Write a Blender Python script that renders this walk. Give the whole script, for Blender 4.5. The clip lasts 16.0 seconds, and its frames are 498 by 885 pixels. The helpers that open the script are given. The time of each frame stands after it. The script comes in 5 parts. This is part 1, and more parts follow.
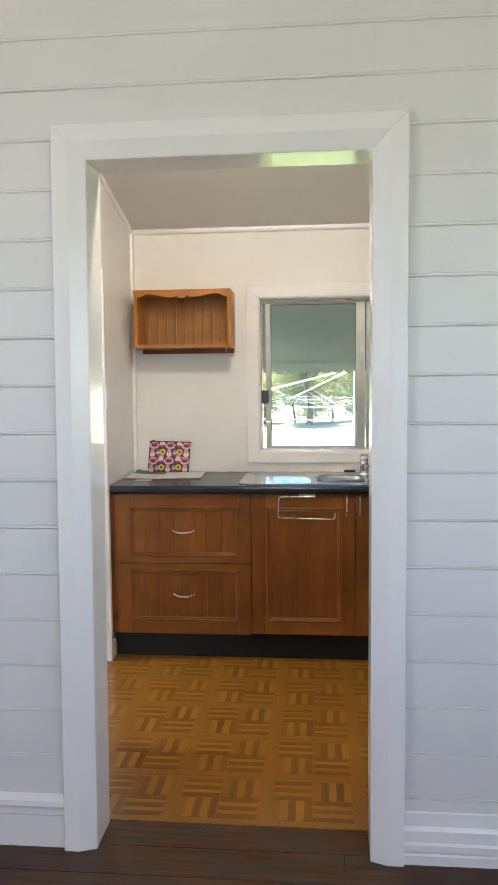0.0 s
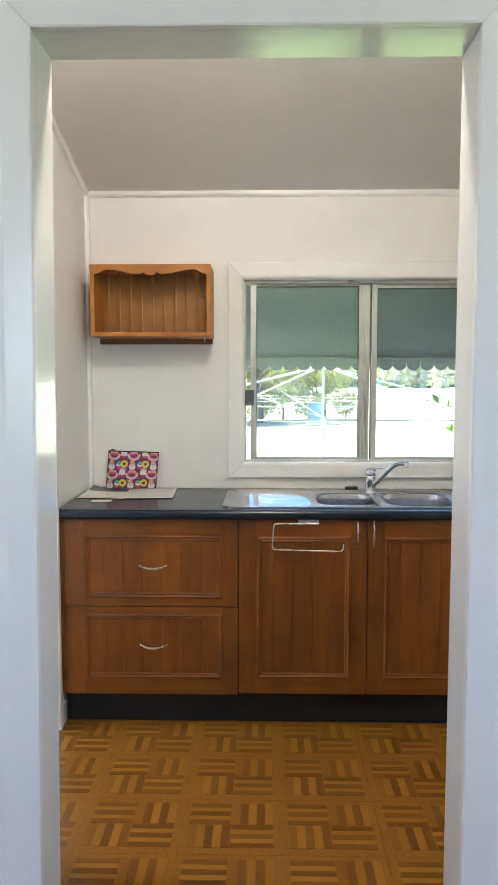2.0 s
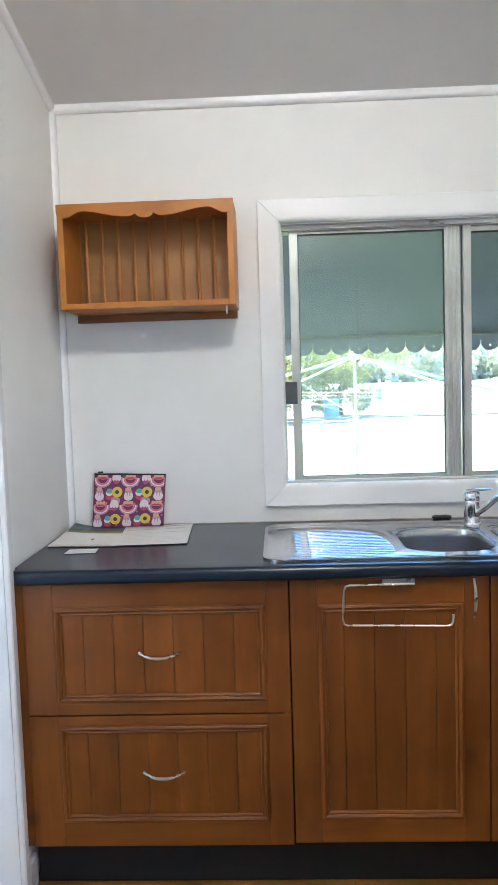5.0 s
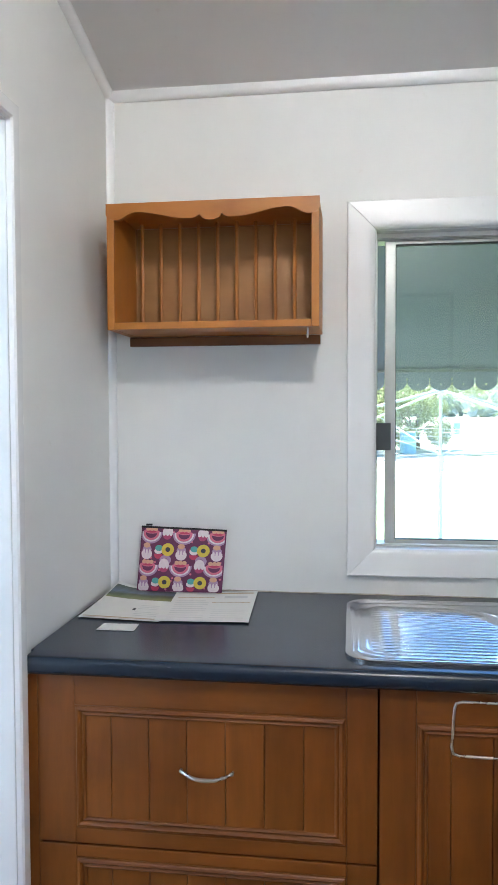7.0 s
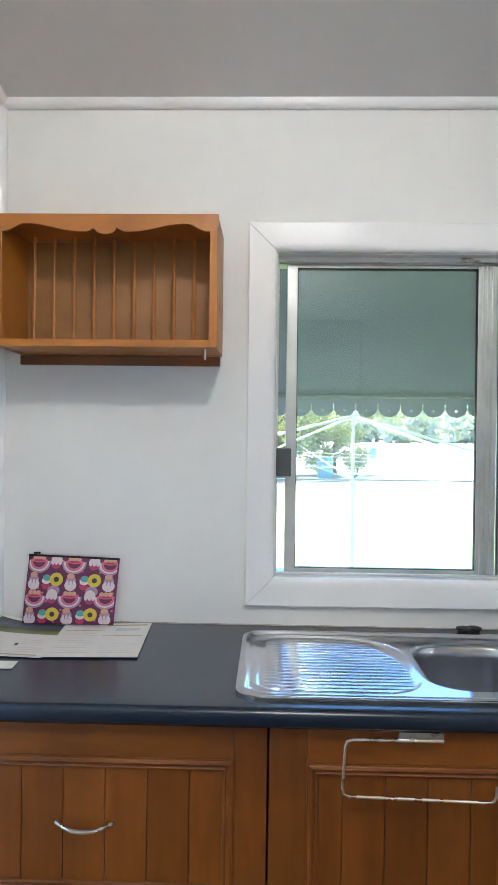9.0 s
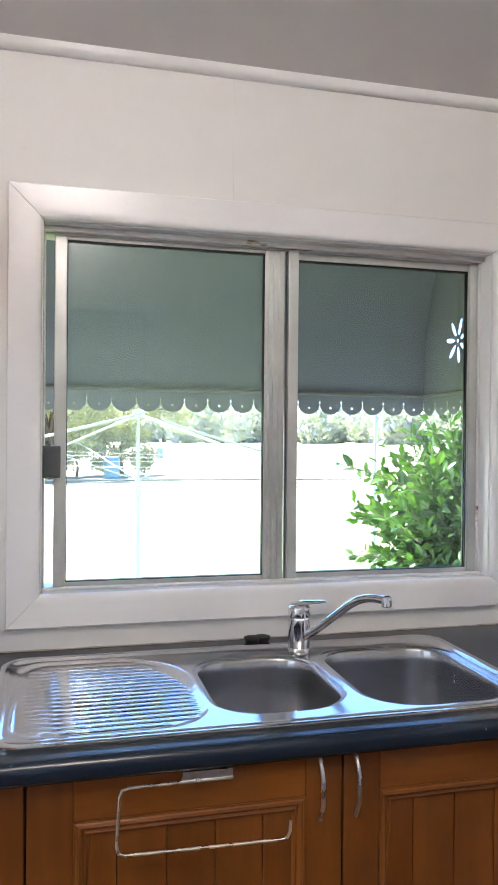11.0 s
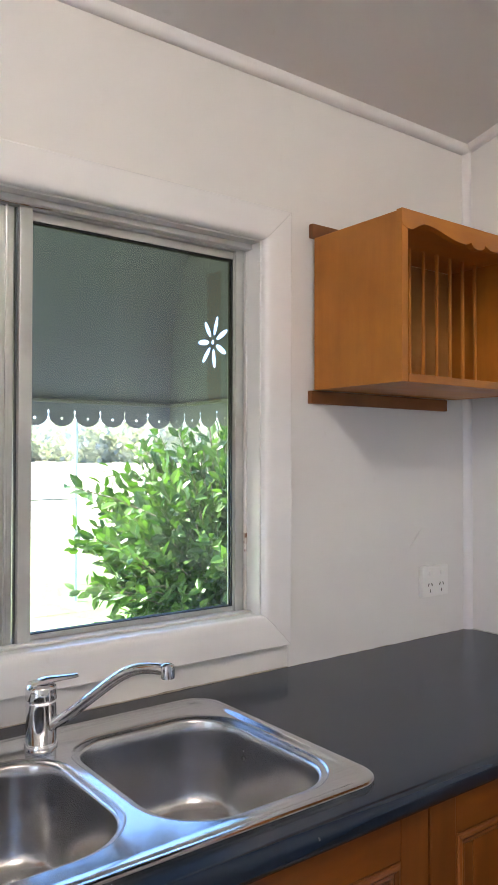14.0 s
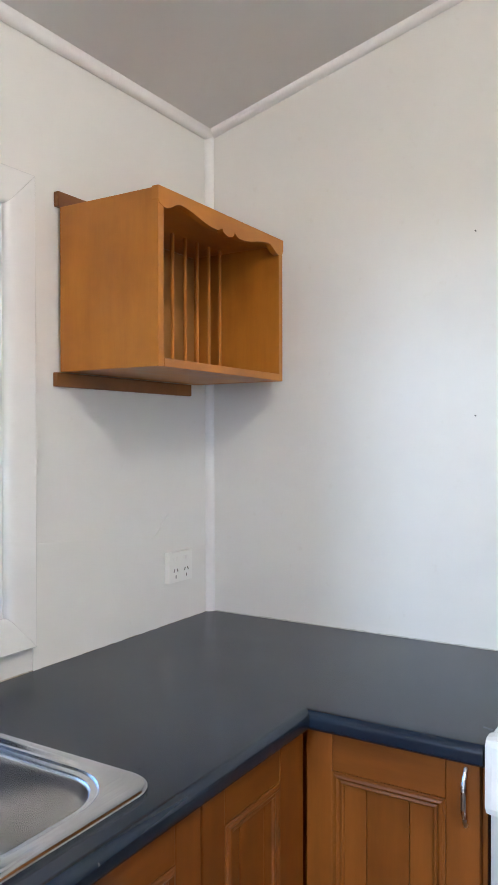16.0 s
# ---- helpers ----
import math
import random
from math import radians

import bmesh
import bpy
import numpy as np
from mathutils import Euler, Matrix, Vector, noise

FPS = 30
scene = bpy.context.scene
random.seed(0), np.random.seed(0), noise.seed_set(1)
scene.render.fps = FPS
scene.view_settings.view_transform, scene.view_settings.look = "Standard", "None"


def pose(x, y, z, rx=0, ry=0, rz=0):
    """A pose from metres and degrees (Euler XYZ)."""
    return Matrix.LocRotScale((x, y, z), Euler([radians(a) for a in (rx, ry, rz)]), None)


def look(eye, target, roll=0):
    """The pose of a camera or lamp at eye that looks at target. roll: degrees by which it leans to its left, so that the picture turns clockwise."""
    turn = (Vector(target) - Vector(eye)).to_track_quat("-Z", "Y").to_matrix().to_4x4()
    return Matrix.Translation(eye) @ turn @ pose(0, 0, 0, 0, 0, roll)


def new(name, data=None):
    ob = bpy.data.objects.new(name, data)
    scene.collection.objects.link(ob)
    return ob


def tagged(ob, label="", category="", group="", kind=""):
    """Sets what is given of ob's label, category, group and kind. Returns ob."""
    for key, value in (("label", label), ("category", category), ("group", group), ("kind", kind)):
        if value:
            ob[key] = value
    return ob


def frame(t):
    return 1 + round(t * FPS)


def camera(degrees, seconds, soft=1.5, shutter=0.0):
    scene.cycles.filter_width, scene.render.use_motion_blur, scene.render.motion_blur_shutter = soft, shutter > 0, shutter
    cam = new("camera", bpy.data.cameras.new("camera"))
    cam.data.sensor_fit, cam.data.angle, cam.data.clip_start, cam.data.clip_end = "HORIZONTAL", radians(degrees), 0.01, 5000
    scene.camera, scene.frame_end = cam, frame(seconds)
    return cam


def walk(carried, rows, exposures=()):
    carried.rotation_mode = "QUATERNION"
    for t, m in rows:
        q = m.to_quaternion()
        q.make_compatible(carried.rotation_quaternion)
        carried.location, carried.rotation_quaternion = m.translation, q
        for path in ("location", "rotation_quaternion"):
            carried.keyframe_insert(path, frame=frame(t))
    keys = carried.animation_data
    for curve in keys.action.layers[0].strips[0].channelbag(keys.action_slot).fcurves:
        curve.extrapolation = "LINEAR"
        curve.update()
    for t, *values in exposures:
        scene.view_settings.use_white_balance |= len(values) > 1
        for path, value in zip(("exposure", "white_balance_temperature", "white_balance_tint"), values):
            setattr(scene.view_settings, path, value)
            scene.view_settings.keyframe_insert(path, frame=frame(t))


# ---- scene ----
cam = camera(36.3, 16.0, 1.1)
PATH = [
    (0, (1.074, -4.359, 1.405), (0.891, -2.373, 1.253), -0.6),
    (0.5, (1.025, -4.162, 1.416), (0.814, -2.18, 1.254), -0.0),
    (1, (0.918, -3.992, 1.409), (0.778, -2.003, 1.254), -0.2),
    (1.5, (0.828, -3.816, 1.406), (0.76, -1.823, 1.249), -0.2),
    (2, (0.84, -3.608, 1.411), (0.798, -1.615, 1.251), 0.0),
    (2.5, (0.855, -3.419, 1.392), (0.827, -1.426, 1.232), -0.3),
    (3, (0.807, -3.216, 1.378), (0.812, -1.223, 1.215), -0.8),
    (5.5, (0.698, -2.403, 1.379), (0.586, -0.413, 1.218), -1.5),
    (6, (0.675, -2.264, 1.381), (0.51, -0.276, 1.237), -0.7),
    (6.5, (0.703, -2.133, 1.393), (0.446, -0.153, 1.275), -0.1),
    (7, (0.679, -2.091, 1.404), (0.411, -0.111, 1.322), -0.2),
    (7.5, (0.665, -2.07, 1.409), (0.425, -0.084, 1.368), -0.4),
    (8, (0.664, -2.061, 1.411), (0.469, -0.07, 1.384), -0.2),
    (8.5, (0.674, -2.049, 1.408), (0.533, -0.054, 1.387), 0.1),
    (9, (0.732, -2.017, 1.406), (0.673, -0.018, 1.386), 0.7),
    (9.5, (0.799, -1.99, 1.395), (0.857, 0.009, 1.385), 1.0),
    (10, (0.793, -1.921, 1.402), (1.01, 0.067, 1.4), 1.0),
    (12.5, (0.762, -1.656, 1.381), (1.584, 0.168, 1.347), 0.2),
    (13, (0.827, -1.585, 1.393), (1.744, 0.192, 1.38), 0.6),
    (13.5, (0.857, -1.5, 1.392), (1.843, 0.239, 1.419), 1.4),
    (14, (0.825, -1.371, 1.391), (2.032, 0.224, 1.429), 0.1),
    (14.5, (0.78, -1.293, 1.405), (2.186, 0.13, 1.421), -0.7),
    (15, (0.784, -1.275, 1.399), (2.299, 0.03, 1.4), -0.1),
    (15.5, (0.822, -1.283, 1.407), (2.399, -0.053, 1.393), 0.5),
    (16, (0.822, -1.257, 1.407), (2.528, -0.213, 1.391), -0.1),
]
EXPOSURES = [(0.0, 3.6, 6700, 8), (1.5, 3.58, 6500, 7), (3.0, 3.62, 5900, 5), (5.5, 3.7, 5500, 7), (7.0, 3.6, 5450, 7), (9.0, 3.5, 5550, 7), (10.0, 3.4, 5850, 11),
             (12.5, 3.42, 6050, 18), (13.5, 3.46, 6200, 17), (14.5, 3.62, 6300, 14), (16.0, 3.84, 5950, 10)]
walk(cam, [(t, look(eye, target, roll)) for t, eye, target, roll in PATH], EXPOSURES)

# ---- world, sun, lamps ----
SUN_ELEV, SUN_TURN = 58, 215
world = bpy.data.worlds.new("sky_world")
scene.world = world
world.use_nodes = True
wn = world.node_tree
sky = wn.nodes.new("ShaderNodeTexSky")
sky.sky_type, sky.sun_disc = "NISHITA", False
sky.sun_elevation, sky.sun_rotation = radians(SUN_ELEV), radians(-35)
wn.links.new(sky.outputs[0], wn.nodes["Background"].inputs[0])
wn.nodes["Background"].inputs[1].default_value = 0.085
sky.ozone_density, sky.dust_density, sky.air_density = 6.0, 0.0, 0.8


def lamp(name, kind, energy, m, color=(1, 1, 1), **more):
    data = bpy.data.lights.new(name, kind)
    data.energy, data.color = energy, color
    if kind == "SUN":
        data.angle = radians(0.5)
    if kind == "POINT":
        data.shadow_soft_size = more["radius"]
    if kind == "AREA":
        data.shape, data.size, data.size_y = "RECTANGLE", more["w"], more["h"]
    ob = new(name, data)
    ob.matrix_world = m
    return ob


lamp("sun", "SUN", 5.0, look((-12, 17, 33), (0, 0, 0)), (1, 0.95, 0.86))
lamp("front_room_daylight", "AREA", 0.5, look((3.44, -4.4, 1.4), (0, -3.6, 1.3)), (1.0, 0.92, 0.96), w=0.9, h=1.0)
lamp("front_room_daylight_back", "AREA", 1.75, look((2.6, -6.24, 1.65), (-0.6, -2.2, 2.2)), (1.0, 0.9, 0.95), w=1.1, h=1.1)
lamp("front_room_daylight_left", "AREA", 1.9, look((-1.64, -4.9, 1.9), (-0.2, -2.6, 2.6)), (0.97, 0.91, 0.99), w=1.2, h=1.1)
lamp("side_room_daylight", "AREA", 8.5, look((-2.94, -0.87, 2.2), (2.6, -0.8, 1.1)), (0.68, 0.84, 1.0), w=0.3, h=0.45)
lamp("kitchen_ceiling_lamp", "POINT", 2.85, pose(0.86, -1.86, 2.58), (1, 0.885, 0.75), radius=0.045)


# ---- materials ----
class Nodes:
    """A principled material with short ways to add nodes."""

    def __init__(self, name, rough=0.5, metal=0.0, spec=0.5):
        self.mat = bpy.data.materials.new(name)
        self.mat.use_nodes = True
        self.tree = self.mat.node_tree
        self.bsdf = self.tree.nodes["Principled BSDF"]
        self.bsdf.inputs["Roughness"].default_value = rough
        self.bsdf.inputs["Metallic"].default_value = metal
        self.bsdf.inputs["Specular IOR Level"].default_value = spec
        self.coord = self.tree.nodes.new("ShaderNodeTexCoord").outputs["Object"]

    def node(self, kind, **values):
        n = self.tree.nodes.new(kind)
        for k, v in values.items():
            n.inputs[k].default_value = v
        return n

    def link(self, a, b):
        self.tree.links.new(a, b)

    def scaled(self, scale):
        n = self.node("ShaderNodeMapping", Scale=scale)
        self.link(self.coord, n.inputs["Vector"])
        return n.outputs[0]

    def noise(self, scale, detail=4, vector=None, rough=0.55):
        n = self.node("ShaderNodeTexNoise", Scale=scale, Detail=detail, Roughness=rough)
        self.link(vector or self.coord, n.inputs["Vector"])
        return n.outputs[0]

    def ramp(self, fac, stops):
        n = self.tree.nodes.new("ShaderNodeValToRGB")
        while len(n.color_ramp.elements) < len(stops):
            n.color_ramp.elements.new(0.5)
        for e, (p, c) in zip(n.color_ramp.elements, stops):
            e.position, e.color = p, (*c, 1)
        self.link(fac, n.inputs[0])
        return n.outputs[0]

    def mix(self, fac, a, b, mode="MIX"):
        n = self.tree.nodes.new("ShaderNodeMix")
        n.data_type, n.blend_type = "RGBA", mode
        for sock, v in ((n.inputs[0], fac), (n.inputs[6], a), (n.inputs[7], b)):
            if isinstance(v, (int, float)):
                sock.default_value = v
            elif isinstance(v, tuple):
                sock.default_value = (*v, 1)
            else:
                self.link(v, sock)
        return n.outputs[2]

    def math(self, op, a, b):
        n = self.tree.nodes.new("ShaderNodeMath")
        n.operation = op
        for sock, v in zip(n.inputs, (a, b)):
            if isinstance(v, (int, float)):
                sock.default_value = v
            else:
                self.link(v, sock)
        return n.outputs[0]

    def color(self, out):
        if isinstance(out, tuple):
            self.bsdf.inputs["Base Color"].default_value = (*out, 1)
        else:
            self.link(out, self.bsdf.inputs["Base Color"])
        return self

    def rough(self, out):
        self.link(out, self.bsdf.inputs["Roughness"])
        return self

    def bump(self, height, strength=0.2, distance=0.002):
        n = self.node("ShaderNodeBump", Strength=strength, Distance=distance)
        self.link(height, n.inputs["Height"])
        self.link(n.outputs[0], self.bsdf.inputs["Normal"])
        return self


def paint(name, base, rough, grain=60, dirt=0.06, bump=0.12):
    n = Nodes(name, rough)
    big = n.ramp(n.noise(2.2, 5), [(0.3, tuple(c * (1 - dirt) for c in base)), (0.7, base)])
    speck = n.ramp(n.noise(35, 3), [(0.25, (0.9, 0.88, 0.85)), (0.34, (1, 1, 1))])
    n.color(n.mix(0.35, big, speck, "MULTIPLY"))
    n.rough(n.math("ADD", n.math("MULTIPLY", n.noise(6, 4), 0.16), rough - 0.08))
    return n.bump(n.noise(grain, 3), bump, 0.0015).mat


def timber(name, dark, light, axis, rough=0.35, stretch=8, scale=3.0, knots=True, bump=0.08, vary=0.22, spec=0.5):
    """Stained timber with its grain along the axis."""
    n = Nodes(name, rough, 0.0, spec)
    s = [stretch] * 3
    s[axis] = 1.0
    v = n.scaled(tuple(s))
    rnd = n.tree.nodes.new("ShaderNodeObjectInfo").outputs["Random"]
    warp = n.node("ShaderNodeVectorMath")
    warp.operation = "ADD"
    comb = n.tree.nodes.new("ShaderNodeCombineXYZ")
    for i in range(3):
        n.link(n.math("MULTIPLY", rnd, 37.0 + i * 11), comb.inputs[i])
    n.link(v, warp.inputs[0])
    n.link(comb.outputs[0], warp.inputs[1])
    fine = n.noise(scale, 6, warp.outputs[0], 0.65)
    broad = n.noise(1.1, 3, warp.outputs[0])
    col = n.ramp(n.math("ADD", n.math("MULTIPLY", fine, 0.6), n.math("MULTIPLY", broad, 0.4)), [(0.32, dark), (0.68, light)])
    blotch = n.ramp(n.noise(4.5, 4), [(0.3, (0.7, 0.65, 0.58)), (0.58, (1, 1, 1))])
    col = n.mix(0.92, col, blotch, "MULTIPLY")
    if knots:
        vor = n.node("ShaderNodeTexVoronoi", Scale=4.2)
        n.link(n.coord, vor.inputs["Vector"])
        col = n.mix(n.ramp(vor.outputs["Distance"], [(0.03, (0.75, 0.75, 0.75)), (0.13, (0, 0, 0))]), col, tuple(c * 0.45 for c in dark))
    tone = n.ramp(rnd, [(0, (1 - vary,) * 3), (1, (1, 1, 1))])
    n.color(n.mix(1.0, col, tone, "MULTIPLY"))
    n.rough(n.math("ADD", n.math("MULTIPLY", fine, 0.2), rough - 0.08))
    return n.bump(fine, bump, 0.001).mat


def plain(name, c, rough=0.5, metal=0.0, vary=0.12, scale=20):
    n = Nodes(name, rough, metal)
    n.color(n.ramp(n.noise(scale, 4), [(0.3, tuple(x * (1 - vary) for x in c)), (0.7, c)]))
    n.rough(n.math("ADD", n.math("MULTIPLY", n.noise(scale * 1.7, 3), 0.12), max(rough - 0.06, 0.02)))
    return n.mat


BOARD_PAINT = paint("board_paint_white", (0.75, 0.745, 0.74), 0.4, 45)
TRIM_PAINT = paint("trim_gloss_white", (0.86, 0.85, 0.85), 0.24, 30, 0.04, 0.08)
JAMB_PAINT = paint("jamb_gloss_white", (0.80, 0.80, 0.79), 0.13, 14, 0.05, 0.16)
WALL_PAINT = paint("kitchen_wall_white", (0.80, 0.785, 0.765), 0.5, 22, 0.04, 0.06)
CEIL_PAINT = paint("ceiling_paint", (0.72, 0.70, 0.69), 0.5, 30, 0.04, 0.05)
PINE_X = timber("stained_pine_horizontal", (0.168, 0.048, 0.0054), (0.292, 0.092, 0.011), 0)
PINE_Z = timber("stained_pine_vertical", (0.168, 0.048, 0.0054), (0.292, 0.092, 0.011), 2)
PINE_Y = timber("stained_pine_depth", (0.168, 0.048, 0.0054), (0.292, 0.092, 0.011), 1)
RACK_X = timber("honey_pine_horizontal", (0.43, 0.148, 0.014), (0.56, 0.22, 0.026), 0, 0.38, knots=False, vary=0.08)
RACK_Z = timber("honey_pine_vertical", (0.43, 0.148, 0.014), (0.56, 0.22, 0.026), 2, 0.38, knots=False, vary=0.08)
RACK_BACK = timber("honey_ply_back", (0.38, 0.175, 0.043), (0.5, 0.25, 0.07), 0, 0.45, stretch=6, knots=False, vary=0.1)
RACK_RAIL = timber("brown_pine_rail", (0.19, 0.066, 0.012), (0.29, 0.108, 0.022), 0, 0.45, knots=False, vary=0.08)
KICK = plain("kick_black", (0.004, 0.004, 0.0045), 0.7)
CHROME = plain("chrome", (0.82, 0.83, 0.85), 0.08, 1.0, 0.03)
NICKEL = plain("brushed_nickel", (0.62, 0.61, 0.6), 0.28, 1.0, 0.08)
BLACK = plain("black_rubber", (0.012, 0.012, 0.013), 0.55)
GREY_PLASTIC = plain("grey_plastic", (0.09, 0.1, 0.105), 0.45)
ENAMEL = plain("white_enamel", (0.82, 0.82, 0.83), 0.15, 0, 0.02)
OVEN_GLASS = plain("oven_black_glass", (0.01, 0.01, 0.011), 0.06)
PLASTIC = plain("white_plastic", (0.85, 0.84, 0.82), 0.3, 0, 0.03)
SLOT = plain("dark_slot", (0.14, 0.135, 0.13), 0.6)
PAPER = plain("paper_white", (0.78, 0.77, 0.75), 0.6, 0, 0.04)
PAPER_TAN = plain("paper_tan", (0.62, 0.44, 0.24), 0.6, 0, 0.1)
INK = plain("grey_ink", (0.63, 0.63, 0.63), 0.6, 0, 0.1, 90)
INK_TAN = plain("tan_ink", (0.55, 0.42, 0.28), 0.6)
INK_DARK = plain("dark_ink", (0.06, 0.06, 0.07), 0.6)
GALV = plain("galvanised_steel", (0.48, 0.48, 0.49), 0.5, 0.3, 0.2)
BLUE_DRUM = plain("blue_plastic", (0.2, 0.36, 0.42), 0.4)
BARK = timber("bark", (0.07, 0.05, 0.035), (0.2, 0.15, 0.11), 2, 0.85, 5, 6, False, 0.8)


def make_old_board():
    """Dark floorboards, scuffed grey in patches, with flecks of paint."""
    n = Nodes("old_dark_floorboard", 0.5, 0.0, 0.3)
    grain = n.noise(3.5, 6, n.scaled((1, 18, 18)), 0.65)
    col = n.ramp(grain, [(0.3, (0.026, 0.010, 0.004)), (0.7, (0.10, 0.040, 0.014))])
    scuff = n.ramp(n.noise(4.5, 6, n.scaled((1, 2.2, 1)), 0.7), [(0.46, (0, 0, 0)), (0.62, (1, 1, 1))])
    col = n.mix(n.math("MULTIPLY", scuff, 0.65), col, (0.055, 0.05, 0.04))
    fleck = n.ramp(n.noise(48, 2), [(0.77, (0, 0, 0)), (0.79, (1, 1, 1))])
    n.color(n.mix(n.math("MULTIPLY", fleck, 0.7), col, (0.5, 0.48, 0.44)))
    n.rough(n.math("ADD", n.math("MULTIPLY", scuff, 0.2), 0.36))
    return n.bump(grain, 0.4, 0.001).mat


OLD_BOARD = make_old_board()


def make_counter():
    n = Nodes("dark_laminate", 0.34)
    big = n.noise(3.5, 5)
    speck = n.ramp(n.noise(75, 2), [(0.74, (0, 0, 0)), (0.78, (1, 1, 1))])
    c = n.ramp(big, [(0.3, (0.008, 0.015, 0.029)), (0.7, (0.011, 0.020, 0.036))])
    n.color(n.mix(n.math("MULTIPLY", speck, 0.4), c, (0.2, 0.21, 0.22)))
    n.rough(n.math("ADD", n.math("MULTIPLY", big, 0.16), 0.16))
    return n.mat


def make_steel(name, rough):
    n = Nodes(name, rough, 1.0)
    v = n.scaled((3, 90, 90))
    streak = n.noise(6, 4, v)
    n.color(n.ramp(streak, [(0.3, (0.50, 0.50, 0.505)), (0.7, (0.60, 0.60, 0.605))]))
    n.rough(n.math("ADD", n.math("MULTIPLY", n.noise(9, 4), 0.1), rough))
    return n.bump(n.noise(5, 2), 0.04, 0.001).mat


def make_alu():
    n = Nodes("anodised_aluminium", 0.4, 0.55)
    n.color(n.ramp(n.noise(9, 5), [(0.3, (0.52, 0.53, 0.51)), (0.7, (0.64, 0.65, 0.63))]))
    return n.mat


def make_weathered():
    n = Nodes("weathered_window_timber", 0.55)
    chip = n.ramp(n.noise(16, 6, n.scaled((0.35, 1, 1))), [(0.5, (0.5, 0.5, 0.5)), (0.6, (1, 1, 1))])
    wood = n.ramp(n.noise(30, 4, n.scaled((0.2, 1, 1))), [(0.3, (0.12, 0.05, 0.025)), (0.7, (0.34, 0.18, 0.1))])
    n.color(n.mix(n.ramp(n.noise(9, 6, n.scaled((0.3, 1, 1)), 0.7), [(0.6, (0, 0, 0)), (0.67, (1, 1, 1))]), (0.7, 0.69, 0.67), wood))
    return n.bump(chip, 0.3, 0.001).mat


def make_glass(name, dust):
    m = bpy.data.materials.new(name)
    m.use_nodes = True
    t = m.node_tree
    t.nodes.remove(t.nodes["Principled BSDF"])
    clear, gloss = t.nodes.new("ShaderNodeBsdfTransparent"), t.nodes.new("ShaderNodeBsdfGlossy")
    clear.inputs[0].default_value = (0.94, 0.97, 0.97, 1)
    gloss.inputs["Roughness"].default_value = 0.01
    fres, mixer = t.nodes.new("ShaderNodeFresnel"), t.nodes.new("ShaderNodeMixShader")
    fres.inputs[0].default_value = 1.5
    t.links.new(fres.outputs[0], mixer.inputs[0])
    t.links.new(clear.outputs[0], mixer.inputs[1])
    t.links.new(gloss.outputs[0], mixer.inputs[2])
    film, over = t.nodes.new("ShaderNodeBsdfTranslucent"), t.nodes.new("ShaderNodeMixShader")
    film.inputs[0].default_value = (0.7, 0.74, 0.92, 1)
    over.inputs[0].default_value = dust
    t.links.new(mixer.outputs[0], over.inputs[1])
    t.links.new(film.outputs[0], over.inputs[2])
    t.links.new(over.outputs[0], t.nodes["Material Output"].inputs[0])
    return m


def make_vinyl(name, dark, light):
    n = Nodes(name, 0.3)
    isl = n.tree.nodes.new("ShaderNodeNewGeometry").outputs["Random Per Island"]
    rnd = n.tree.nodes.new("ShaderNodeObjectInfo").outputs["Random"]
    tone = n.ramp(n.math("FRACT", n.math("ADD", isl, rnd), 0.0), [(0.0, dark), (1.0, light)])
    grain = n.noise(70, 3, n.scaled((1, 1.6, 1)), 0.6)
    g = n.ramp(grain, [(0.3, (0.84, 0.82, 0.8)), (0.7, (1, 1, 1))])
    n.color(n.mix(0.6, tone, g, "MULTIPLY"))
    return n.mat


def make_border():
    n = Nodes("parquet_border_vinyl", 0.3)
    grain = n.noise(95, 3, n.scaled((1, 2, 1)), 0.6)
    n.color(n.ramp(grain, [(0.3, (0.175, 0.066, 0.008)), (0.5, (0.23, 0.093, 0.0113)), (0.7, (0.28, 0.12, 0.0152))]))
    return n.mat


def make_leaf(name, a, b, trans=0.35):
    n = Nodes(name, 0.42)
    isl = n.tree.nodes.new("ShaderNodeNewGeometry").outputs["Random Per Island"]
    c = n.ramp(isl, [(0.0, a), (1.0, b)])
    n.color(c)
    n.tree.nodes.remove(n.tree.nodes["Material Output"])
    out = n.tree.nodes.new("ShaderNodeOutputMaterial")
    tr, mx = n.tree.nodes.new("ShaderNodeBsdfTranslucent"), n.tree.nodes.new("ShaderNodeMixShader")
    n.link(n.mix(1.0, c, (1.0, 1.25, 0.5), "MULTIPLY"), tr.inputs[0])
    mx.inputs[0].default_value = trans
    n.link(n.bsdf.outputs[0], mx.inputs[1])
    n.link(tr.outputs[0], mx.inputs[2])
    n.link(mx.outputs[0], out.inputs[0])
    return n.mat


